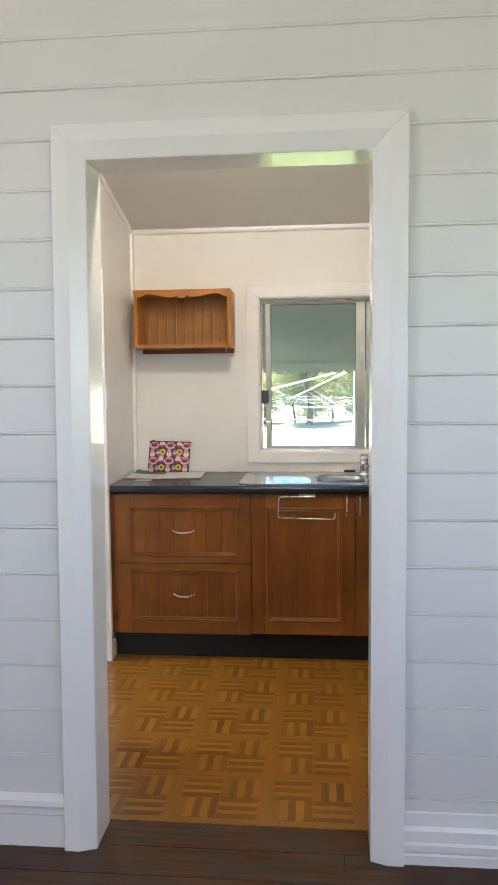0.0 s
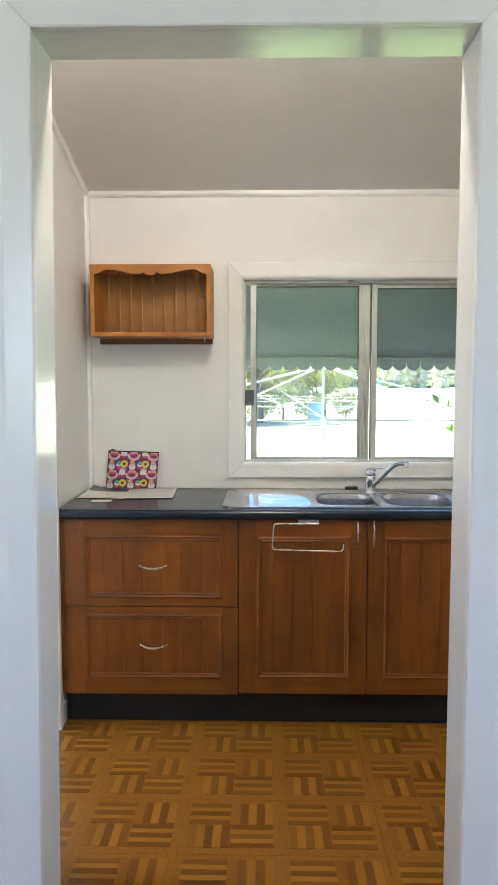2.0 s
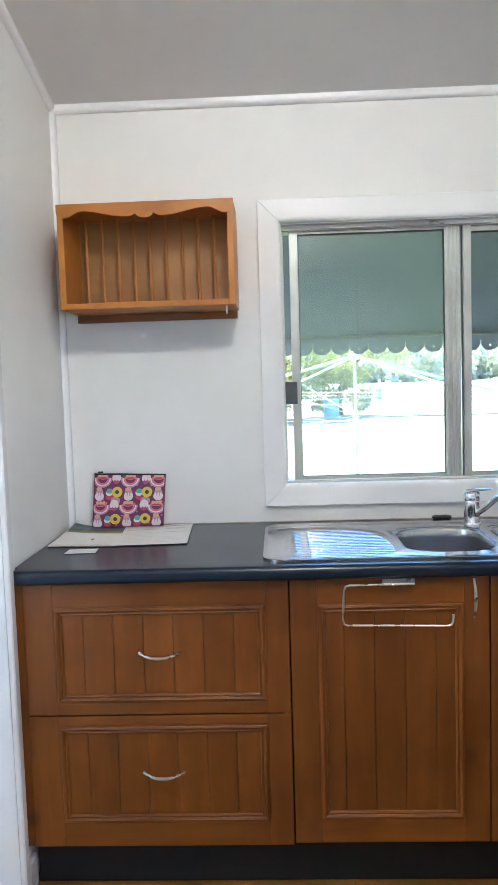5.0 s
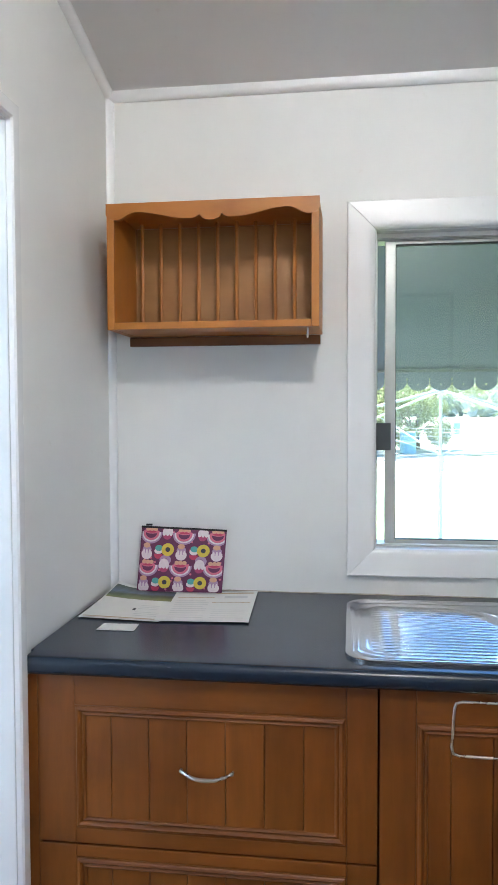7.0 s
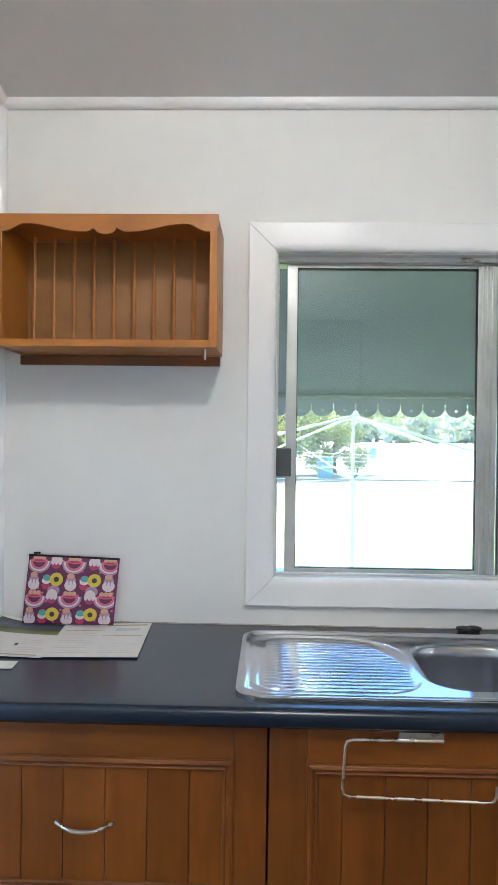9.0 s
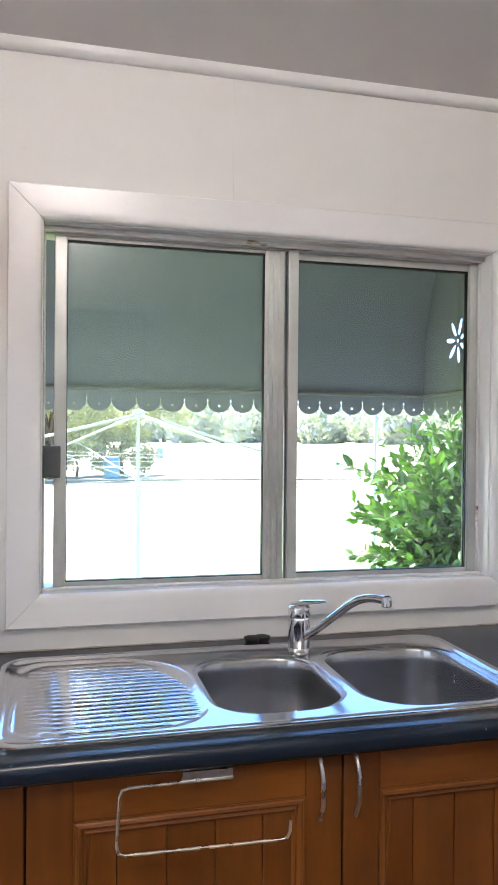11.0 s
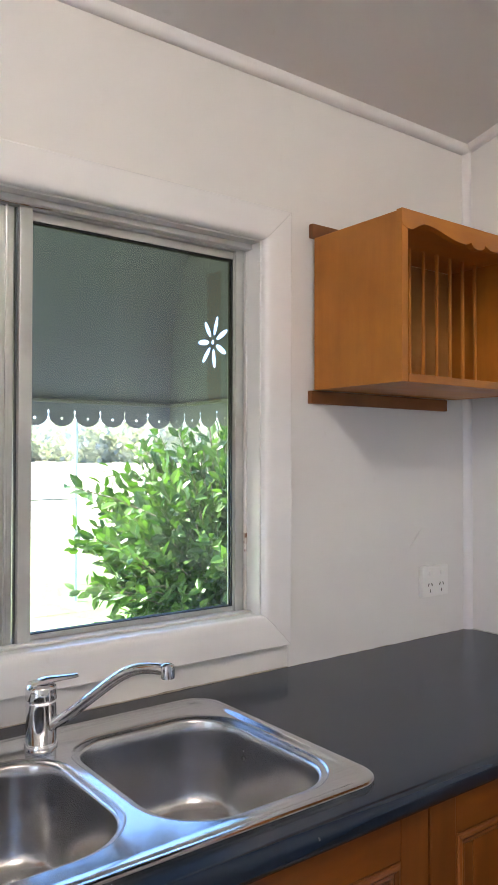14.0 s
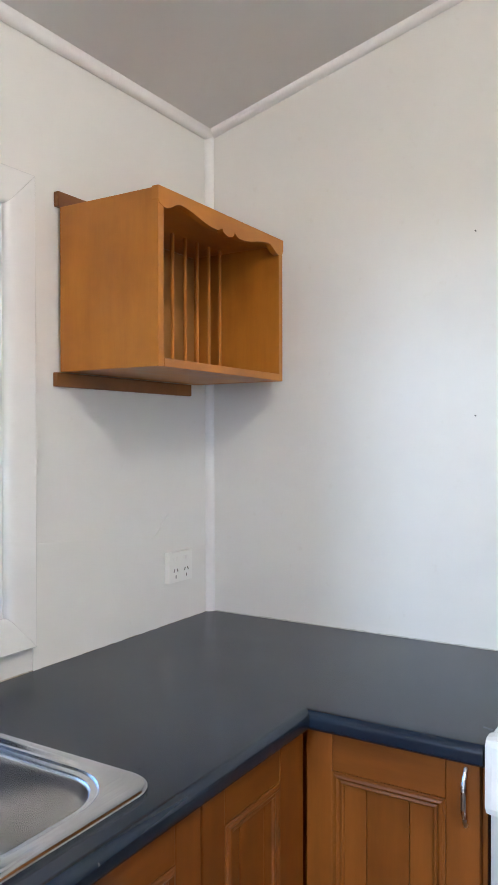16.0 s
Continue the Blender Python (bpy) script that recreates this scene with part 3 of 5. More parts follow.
MOULD = [(0.0, -0.006), (-0.024, -0.006), (-0.022, -0.001), (-0.019, 0.001), (-0.015, -0.001), (-0.013, 0.002), (-0.009, 0.0045), (-0.005, 0.003), (-0.003, 0.0008), (0.0, 0.0005)]


def panel_front(name, parent, f, u0, u1, v0, v1, m, boards, along_u, label=""):
    """A framed front with a moulding and grooved boards. m: the moulding's outer edges (u0, u1, v0, v1); boards: where the grooves run."""
    horizontal = PINE_X if along_u == 0 else PINE_Y
    front = part(name, fbox(f, u0 + 0.02, u1 - 0.02, v0 + 0.02, v1 - 0.02, -0.0195, -0.0125), PINE_Z, parent, label)
    part("stile", fbox(f, u0, m[0], v0, v1, -0.019, 0, 0.0022), PINE_Z, front)
    part("stile", fbox(f, m[1], u1, v0, v1, -0.019, 0, 0.0022), PINE_Z, front)
    part("rail", fbox(f, m[0], m[1], m[3], v1, -0.019, -0.0002, 0.0022), horizontal, front)
    part("rail", fbox(f, m[0], m[1], v0, m[2], -0.019, -0.0002, 0.0022), horizontal, front)
    for i, bmx in enumerate(mitred(MOULD, [(m[0], m[2]), (m[0], m[3]), (m[1], m[3]), (m[1], m[2])], True, f)):
        part("moulding", bmx, PINE_Z if i % 2 == 0 else horizontal, front)
    a, b = m[0] + 0.02, m[1] - 0.02
    cuts = [a] + [g for g in boards if a < g < b] + [b]
    for g0, g1 in zip(cuts, cuts[1:]):
        part("board", fbox(f, g0 + 0.0005, g1 - 0.0005, m[2] + 0.018, m[3] - 0.018, -0.0122, -0.0045, 0.0017), PINE_Z, front)
    return front


def grooves(first, pitch=0.08):
    return [first + pitch * i for i in range(7)]


def bow_handle(parent, f, a, b, sag):
    """A bowed bar handle between two points (u, v) of a face."""
    pts = []
    for i in range(13):
        t = i / 12
        k = math.sin(math.pi * t)
        u, v = a[0] + (b[0] - a[0]) * t, a[1] + (b[1] - a[1]) * t
        pts.append(f(u + sag[0] * k, v + sag[1] * k, 0.002 + 0.016 * min(1, 1.25 * k)))
    bm = tube(bmesh.new(), pts, [0.0045 - 0.0012 * abs(i - 6) / 6 for i in range(13)], 8)
    for q in (a, b):
        tube(bm, [f(*q, -0.004), f(*q, 0.004)], 0.0036, 8)
    return part("handle", bm, NICKEL, parent, "brushed nickel bow handle", smooth=True)


FY = face(1, FRONT)
TOP_Z = 0.862
drawers = thing("drawer_cabinet", (0.38, -0.3, 0.14), "stained pine cabinet with two deep grooved drawers", "cabinet", "kitchen base cabinets")
part("carcass", box_bm((0.0272, FRONT + 0.0205, 0.1355), (0.732, -0.01, TOP_Z - 0.002), 0.001), PINE_Z, drawers)
part("side_panel", box_bm((0.006, FRONT + 0.001, 0.136), (0.0268, -0.01, TOP_Z - 0.002), 0.001), PINE_Z, drawers)
for v0, v1, mv, hz in ((0.502, TOP_Z - 0.004, (0.534, 0.795), 0.669), (0.134, 0.498, (0.2, 0.472), 0.341)):
    d = panel_front("drawer_front", drawers, FY, 0.028, 0.731, v0, v1, (0.108, 0.67, *mv), grooves(0.185), 0)
    bow_handle(d, FY, (0.334, hz), (0.44, hz), (0, -0.009))

sink_cab = thing("sink_cabinet", (1.25, -0.3, 0.14), "stained pine cabinet with two doors under the sink", "cabinet", "kitchen base cabinets")
bm = bmesh.new()
for a, b in (((0.7345, FRONT + 0.0205, 0.135), (0.75, -0.01, TOP_Z - 0.002)), ((1.745, FRONT + 0.0205, 0.135), (1.761, -0.01, TOP_Z - 0.002)), ((0.75, FRONT + 0.0205, 0.135), (1.745, -0.01, 0.151)), ((0.75, -0.02, 0.151), (1.745, -0.01, TOP_Z - 0.002)), ((0.75, FRONT + 0.0205, TOP_Z - 0.05), (1.745, FRONT + 0.036, TOP_Z - 0.002))):
    bx(bm, a, b)
part("carcass", bm, PINE_Z, sink_cab)
d = panel_front("door", sink_cab, FY, 0.735, 1.251, 0.14, TOP_Z - 0.004, (0.806, 1.186, 0.204, 0.792), grooves(0.873), 0)
bow_handle(d, FY, (1.2115, 0.851), (1.2115, 0.752), (0, 0))
d = panel_front("door", sink_cab, FY, 1.2545, 1.759, 0.14, TOP_Z - 0.004, (1.32, 1.696, 0.204, 0.79), grooves(1.386), 0)
bow_handle(d, FY, (1.2765, 0.851), (1.2765, 0.752), (0, 0))

FX = face(0, 2.098)
corner = thing("corner_cabinet", (2.2, -0.4, 0.14), "stained pine corner cabinet with grooved doors on both faces", "cabinet", "kitchen base cabinets")
bm = bmesh.new()
bx(bm, (1.7625, FRONT + 0.0205, 0.135), (RIGHT - 0.002, -0.01, TOP_Z - 0.002))
part("carcass", bm, PINE_Z, corner)
part("carcass", box_bm((2.119, -0.934, 0.135), (RIGHT - 0.002, FRONT + 0.0195, TOP_Z - 0.002), 0.001), PINE_Z, corner)
panel_front("door", corner, FY, 1.7635, 2.094, 0.14, TOP_Z - 0.004, (1.826, 2.005, 0.204, 0.79), grooves(1.876), 0)
d = panel_front("door", corner, FX, -0.926, -0.602, 0.14, TOP_Z - 0.004, (-0.868, -0.656, 0.204, 0.788), grooves(-0.802), 1)
bow_handle(d, FX, (-0.903, 0.848), (-0.903, 0.752), (0, 0))
kick = thing("kickboard", (1.1, -0.54, 0.003), "matt black kickboard under the cabinets", "kickboard")
part("long_board", box_bm((0.018, -0.548, 0.003), (2.142, -0.532, 0.134), 0.001), KICK, kick)
part("short_board", box_bm((2.1425, -0.93, 0.003), (2.158, -0.532, 0.134), 0.001), KICK, kick)

# worktop, with its rounded front edge
top = thing("worktop", (1.3, -0.3, 0.86), "dark blue-grey laminate worktop with rounded front edge", "worktop")
EDGE, LEG = -0.622, 2.072


def edge_profile():
    """(in from the edge, z) round the front edge."""
    out = [(0.05, 0.862), (0.012, 0.862)]
    for i in range(7):
        a = -math.pi / 2 - i * math.pi / 2 / 6
        out.append((0.012 + 0.012 * math.cos(a), 0.874 + 0.012 * math.sin(a)))
    for i in range(7):
        a = math.pi - i * math.pi / 2 / 6
        out.append((0.016 + 0.016 * math.cos(a), 0.884 + 0.016 * math.sin(a)))
    return out + [(0.05, 0.9)]


bm = bmesh.new()
ep = edge_profile()
loft(bm, [[(0.012, EDGE + s, z) for s, z in ep], [(LEG + s, EDGE + s, z) for s, z in ep]], True, False)
part("front_edge", bm, COUNTER, top, smooth=True)
bm = bmesh.new()
loft(bm, [[(LEG + s, EDGE + s, z) for s, z in ep], [(LEG + s, -0.937, z) for s, z in ep]], False, True)
part("return_edge", bm, COUNTER, top, smooth=True)
Y1 = EDGE + 0.05
bm = bmesh.new()
outer = [(0.0045, Y1), (LEG + 0.05, Y1), (LEG + 0.05, -0.937), (RIGHT - 0.001, -0.937), (RIGHT - 0.001, -0.001), (0.0045, -0.001)]
cut = [(0.70, -0.555), (1.675, -0.555), (1.675, -0.095), (0.70, -0.095)]
for z in (0.9, 0.8625):
    loops = []
    for loop in (outer, cut):
        vs = [bm.verts.new((x, y, z)) for x, y in loop]
        loops += [bm.edges.new((vs[i], vs[(i + 1) % len(vs)])) for i in range(len(vs))]
    bmesh.ops.triangle_fill(bm, use_beauty=True, edges=loops)
for loop in (outer, cut):
    n = len(loop)
    for i in range(n):
        (xa, ya), (xb, yb) = loop[i], loop[(i + 1) % n]
        bm.faces.new([bm.verts.new(p) for p in ((xa, ya, 0.8625), (xb, yb, 0.8625), (xb, yb, 0.9), (xa, ya, 0.9))])
bmesh.ops.remove_doubles(bm, verts=bm.verts[:], dist=1e-5)
part("top", bm, COUNTER, top)


# worn bead of sealant along the back of the worktop
rs = random.Random(8)
for name, ax in (("trim_sealant_back", 1), ("trim_sealant_side", 0)):
    bm = bmesh.new()
    n = 90
    rings = []
    for i in range(n + 1):
        t = i / n
        w, h = 0.002 + rs.random() * 0.002, 0.0015 + rs.random() * 0.002
        p = (0.02 + (RIGHT - 0.04) * t, 0.0) if ax == 1 else (RIGHT, -0.02 - 0.91 * t)
        rings.append([(p[0] - (a if ax == 0 else 0), p[1] - (a if ax == 1 else 0), 0.9003 + z) for a, z in ((0.0005, 0), (w, 0), (w * 0.5, h * 0.6), (0.0005, h))])
    loft(bm, rings, True, True)
    structure(name, bm, plain(name, (0.5, 0.44, 0.36) if ax == 1 else (0.6, 0.58, 0.54), 0.6, 0, 0.4, 60), "worn sealant bead behind the worktop", "trim")
for z in (1.456, 1.896):
    solid("nail", tube(bmesh.new(), [(RIGHT - 0.006, -0.772, z), (RIGHT + 0.001, -0.772, z - 0.001)], 0.0017, 6), SLOT, "small dark nail stuck in the white wall", "nail", "wall nails")


# ---- sink and tap ----
def rounded(x0, x1, y0, y1, r, n=8):
    """A rounded rectangle; r: one radius or one for each corner, from x0 y0 round."""
    rs = r if isinstance(r, tuple) else (r,) * 4
    out = []
    for (cx, cy, sx, sy, a0), k in zip(((x0, y0, 1, 1, 180), (x1, y0, -1, 1, 270), (x1, y1, -1, -1, 0), (x0, y1, 1, -1, 90)), rs):
        for i in range(n + 1):
            a = radians(a0 + 90 * i / n)
            out.append((cx + sx * k + k * math.cos(a), cy + sy * k + k * math.sin(a)))
    return out


sink = thing("sink", (1.2, -0.33, 0.9), "stainless steel sink with double bowl and ribbed drainer", "sink")
SZ = 0.9045
rim = rounded(0.667, 1.695, -0.577, -0.074, 0.058)
BOWLS = [((1.064, 1.318, -0.5, -0.172), (0.085, 0.1, 0.075, 0.085)), ((1.354, 1.650, -0.522, -0.160), (0.1, 0.085, 0.085, 0.075))]


def bowl_loop(k, out):
    (xa, xb, ya, yb), rr = BOWLS[k]
    return rounded(xa - out, xb + out, ya - out, yb + out, tuple(q + out for q in rr))


bowls = [bowl_loop(0, 0.011), bowl_loop(1, 0.014)]
drain = rounded(0.70, 1.048, -0.542, -0.115, (0.06, 0.1, 0.16, 0.06))
bm = bmesh.new()
loops = []
deck_edge = rounded(0.667 + 0.024, 1.695 - 0.024, -0.577 + 0.022, -0.074 - 0.022, 0.04)
for loop in (deck_edge, *bowls, drain):
    vs = [bm.verts.new((x, y, SZ)) for x, y in loop]
    loops += [bm.edges.new((vs[i], vs[(i + 1) % len(vs)])) for i in range(len(vs))]
bmesh.ops.triangle_fill(bm, use_beauty=True, edges=loops)
mid_edge = rounded(0.667 + 0.019, 1.695 - 0.019, -0.577 + 0.017, -0.074 - 0.017, 0.044)
near_edge = rounded(0.667 + 0.003, 1.695 - 0.003, -0.577 + 0.003, -0.074 - 0.003, 0.056)
loft(bm, [[(x, y, z) for x, y in ring] for ring, z in ((deck_edge, SZ), (mid_edge, SZ + 0.003), (near_edge, SZ + 0.0032), (rim, SZ + 0.0015), (rim, 0.9002))])
bmesh.ops.remove_doubles(bm, verts=bm.verts[:], dist=1e-5)
part("deck", bm, STEEL, sink, smooth=True)
for kb in (0, 1):
    loop, name, ledge = bowl_loop(kb, 0), "bowl", (0.011, 0.014)[kb]
    bcx, bcy = sum(p[0] for p in loop) / len(loop), sum(p[1] for p in loop) / len(loop)
    bm = bmesh.new()
    rings = []
    for out, z in ((ledge, SZ), (ledge - 0.002, SZ - 0.0018), (ledge - 0.005, SZ - 0.0028), (0.002, SZ - 0.0034), (-0.001, SZ - 0.005), (-0.003, SZ - 0.009)):
        rings.append([(x, y, z) for x, y in bowl_loop(kb, out)])
    for f, z in ((0.972, SZ - 0.03), (0.958, SZ - 0.09), (0.945, SZ - 0.128), (0.92, SZ - 0.146), (0.86, SZ - 0.157), (0.75, SZ - 0.1605), (0.16, SZ - 0.163)):
        rings.append([(bcx + (x - bcx) * f, bcy + (y - bcy) * f, z) for x, y in loop])
    loft(bm, rings, False, True)
    bowl = part(name, bm, BRUSHED, sink, smooth=True)
    bm = bmesh.new()
    prof = [(0.006, 0.0015), (0.02, 0.001), (0.024, 0.003), (0.038, 0.003), (0.042, 0.0)]
    loft(bm, [[(bcx + r * math.cos(a), bcy + r * math.sin(a), SZ - 0.162 + z) for a in (2 * math.pi * i / 20 for i in range(20))] for r, z in prof], True, False)
    part("waste", bm, CHROME, bowl, "chrome waste", smooth=True)
# drainer with its ribs
bm = bmesh.new()
lo = []
dcx, dcy = 0.88, -0.333
loft(bm, [[(dcx + (x - dcx) * f, dcy + (y - dcy) * f, SZ + z) for x, y in drain] for f, z in ((1, 0), (0.985, -0.0008), (0.965, -0.0022), (0.9, -0.003), (0.4, -0.0034))], False, True)
drainer = part("drainer", bm, STEEL, sink, smooth=True)
for i in range(18):
    y = -0.515 + i * 0.0215
    x0 = 0.722 + (0.03 if i in (0, 17) else 0.0)
    x1 = 1.036 - 0.0012 * max(0, i * 0.68 - 4) ** 2.1 - (0.06 if i == 0 else 0)
    bm = bmesh.new()
    rings = []
    for t in (0, 0.01, 0.03, 0.5, 0.97, 0.99, 1):
        k = min(1, math.sin(math.pi * t) * 12)
        rings.append([(x0 + (x1 - x0) * t, y - 0.0104 * c * (0.7 + 0.3 * k), SZ - 0.0033 + 0.0018 * k * (1 - abs(c) ** 1.7)) for c in (-1, -0.8, -0.55, -0.25, 0, 0.25, 0.55, 0.8, 1)])
    loft(bm, rings, True, True)
    part("rib", bm, STEEL, drainer, smooth=True)

tap = thing("mixer_tap", (1.325, -0.128, 0.904), "chrome mixer tap with long swivel spout", "tap")
TX, TY = 1.325, -0.13


def turned(bm, cx, cy, prof, n=20):
    return loft(bm, [[(cx + r * math.cos(a), cy + r * math.sin(a), z) for a in (2 * math.pi * i / n for i in range(n))] for r, z in prof], True, True)


part("body", turned(bmesh.new(), TX, TY, [(0.028, 0.9035), (0.028, 0.9075), (0.0272, 0.909), (0.0252, 0.9092), (0.0248, 0.9105), (0.0256, 0.912), (0.0252, 0.976), (0.0251, 0.978), (0.0245, 0.9795), (0.0235, 0.981)]), CHROME, tap, smooth=True)
part("cap", turned(bmesh.new(), TX, TY, [(0.0245, 0.9815), (0.0262, 0.983), (0.0264, 0.984), (0.0262, 1.001), (0.0258, 1.0025), (0.023, 1.007), (0.018, 1.0095), (0.004, 1.0115)]), CHROME, tap, smooth=True)
bm = bmesh.new()
ring = []
for x, w, z, h in ((-0.02, 0.011, 1.009, 0.005), (0.008, 0.015, 1.013, 0.0055), (0.03, 0.012, 1.0145, 0.004), (0.048, 0.010, 1.016, 0.0033), (0.056, 0.006, 1.0165, 0.0028)):
    ring.append([(TX + x, TY - 0.35 * max(x, 0) + w * math.cos(a), z + h * math.sin(a)) for a in (2 * math.pi * i / 12 for i in range(12))])
loft(bm, ring, True, True)
part("lever", bm, CHROME, tap, smooth=True)
tip = Vector((1.451, -0.332, 1.054))
base = Vector((TX, TY, 0.945))
flat = Vector((tip.x - base.x, tip.y - base.y, 0))
path = smooth_path([base + flat * u + Vector((0, 0, z)) for u, z in ((0.03, -0.012), (0.22, 0.016), (0.45, 0.058), (0.6, 0.085), (0.7, 0.099), (0.8, 0.1065), (0.9, 0.109), (1.0, 0.108))])
part("spout", tube(bmesh.new(), path, [0.0098 - 0.0014 * i / (len(path) - 1) for i in range(len(path))], 14), CHROME, tap, smooth=True)
part("aerator", turned(bmesh.new(), tip.x, tip.y, [(0.0098, 1.041), (0.0112, 1.0425), (0.0112, 1.056), (0.0105, 1.0615), (0.006, 1.0645)], 16), CHROME, tap, smooth=True)
plug = thing("sink_plug", (1.248, -0.05, 0.9), "black rubber sink plugs lying behind the sink", "plug")
for px, py in ((1.236, -0.04), (1.262, -0.036)):
    part("plug", turned(bmesh.new(), px, py, [(0.016, 0.9005), (0.018, 0.908), (0.02, 0.91), (0.02, 0.914), (0.014, 0.916), (0.005, 0.917)], 16), BLACK, plug, smooth=True)

# towel rail hung over the cabinet door
rail = thing("towel_rail", (1.0, -0.62, 0.74), "bent chrome wire towel rail hooked over cabinet door", "towel rail")
TY2 = -0.617
wire = [(1.056, 0.8465), (0.89, 0.8465), (0.879, 0.843), (0.875, 0.832), (0.871, 0.756), (0.874, 0.745), (0.885, 0.741), (1.138, 0.7355), (1.149, 0.7385), (1.153, 0.748), (1.154, 0.765)]
bm = tube(bmesh.new(), [(x, TY2, z) for x, z in wire], 0.0028, 8)
part("wire", bm, NICKEL, rail, smooth=True)
bm = bmesh.new()
bx(bm, (0.974, -0.6145, 0.8445), (1.056, -0.5985, 0.848), 0.0008)
bx(bm, (0.974, -0.6165, 0.848), (1.056, -0.6135, 0.861), 0.0008)
part("bracket", bm, NICKEL, rail)


# ---- plate racks on the wall ----
def plate_rack(name, x0, x1, depth, z0, z1, rails, hook):
    rack = thing(name, ((x0 + x1) / 2, 0, z0), "honey pine wall plate rack with dowels and scalloped front", "plate rack", "wall plate racks")
    t = 0.019
    part("side", box_bm((x0, -depth + 0.0008, z0), (x0 + t, -0.016, z1 - 0.002), 0.0015), RACK_Z, rack)
    part("side", box_bm((x1 - t, -depth + 0.0008, z0), (x1, -0.016, z1 - 0.002), 0.0015), RACK_Z, rack)
    part("bottom", box_bm((x0 + t + 0.0003, -depth, z0 + 0.0004), (x1 - t - 0.0003, -0.016, z0 + 0.018), 0.0015), RACK_X, rack)
    part("top", box_bm((x0 + t, -depth + 0.016, z1 - 0.018), (x1 - t, -0.022, z1 - 0.002), 0.001), RACK_X, rack)
    part("back", box_bm((x0 + t, -0.0215, z0 + 0.018), (x1 - t, -0.0155, z1 - 0.018)), RACK_BACK, rack, "plywood back")
    for ra, rb, rz0, rz1 in rails:
        part("wall_rail", box_bm((ra, -0.0155, rz0), (rb, -0.001, rz1), 0.002), RACK_RAIL, rack, "darker brown wall rail")
    # scalloped front board
    n = 160
    lower = []
    for i in range(n + 1):
        u = i / n
        k = min(u, 1 - u)
        if k < 0.048:
            drop = 0.027 + 0.014 * math.sqrt(max(0.0, 1 - ((0.048 - k) / 0.048) ** 2))
        elif k < 0.144:
            drop = 0.0227 + 0.0183 * (0.5 + 0.5 * math.cos(math.pi * (k - 0.048) / 0.096))
        elif k < 0.45:
            drop = 0.0227 + 0.0195 * (0.5 - 0.5 * math.cos(math.pi * min(1.0, (k - 0.144) / 0.25))) - 0.01 * max(0.0, (k - 0.405) / 0.045) ** 2
        else:
            drop = 0.032 + 0.0155 * math.sqrt(max(0.0, 1 - ((0.5 - k) / 0.051) ** 2))
        lower.append((x0 - 0.001 + (x1 - x0 + 0.002) * u, z1 - drop))
    bm = bmesh.new()
    fr = [[bm.verts.new((x, y, zz)) for x, z in lower for zz in (z, z1)] for y in (-depth - 0.001, -depth + 0.015)]
    for i in range(n):
        a = 2 * i
        bm.faces.new((fr[0][a], fr[0][a + 2], fr[0][a + 3], fr[0][a + 1]))
        bm.faces.new((fr[1][a], fr[1][a + 1], fr[1][a + 3], fr[1][a + 2]))
        bm.faces.new((fr[0][a], fr[1][a], fr[1][a + 2], fr[0][a + 2]))
        bm.faces.new((fr[0][a + 1], fr[0][a + 3], fr[1][a + 3], fr[1][a + 1]))
    for a in (0, 2 * n):
        bm.faces.new((fr[0][a], fr[0][a + 1], fr[1][a + 1], fr[1][a]))
    part("scalloped_front", bm, RACK_X, rack)
    for i in range(9):
        x = (x0 + x1) / 2 + (i - 4) * 0.0516 - (0.01 if hook else 0.002)
        part("dowel", tube(bmesh.new(), [(x, -depth * (0.32 if hook else 0.45), z0 + 0.0182), (x, -depth * (0.32 if hook else 0.45), z1 - 0.0182)], 0.0048, 8), RACK_Z, rack, smooth=True)
    if hook:
        bm = tube(bmesh.new(), smooth_path([(x1 - 0.03, -0.19, z0 + 0.001), (x1 - 0.03, -0.19, z0 - 0.012), (x1 - 0.03, -0.196, z0 - 0.024), (x1 - 0.03, -0.204, z0 - 0.018)], 4), 0.0025, 6)
        part("hook", bm, PLASTIC, rack, "small white cup hook", smooth=True)
    return rack


plate_rack("plate_rack", 0.065, 0.6, 0.222, 1.611, 1.926, ((0.062, 0.594, 1.586, 1.6105),), True)
plate_rack("plate_rack", 2.046, 2.568, 0.293, 1.551, 1.919, ((2.038, 2.545, 1.519, 1.5505), (2.042, 2.545, 1.9195, 1.953)), False)

# double power point
gpo = thing("power_point", (2.502, 0, 1.05), "white double power point with two switches", "power point")
part("plate", box_bm((2.436, -0.019, 1.012), (2.542, -0.0028, 1.095), 0.004), PLASTIC, gpo)
for x in (2.466, 2.513):
    part("switch", box_bm((x - 0.006, -0.0225, 1.07), (x + 0.006, -0.019, 1.082), 0.001), PLASTIC, gpo)
    bm = bmesh.new()
    for dx, z, a in ((-0.007, 1.045, 0.5), (0.007, 1.045, -0.5), (0, 1.028, 0)):
        made = bmesh.ops.create_cube(bm, size=1)["verts"]
        m = Matrix.Translation((x + dx, -0.0191, z)) @ Matrix.Rotation(a, 4, "Y") @ Matrix.Diagonal((0.0032, 0.001, 0.009, 1))
        bmesh.ops.transform(bm, matrix=m, verts=made)
    part("socket", bm, SLOT, gpo)


# ---- pouch and papers on the worktop ----
def print_colour(name, c):
    return plain(name, c, 0.55, 0, 0.1, 120)


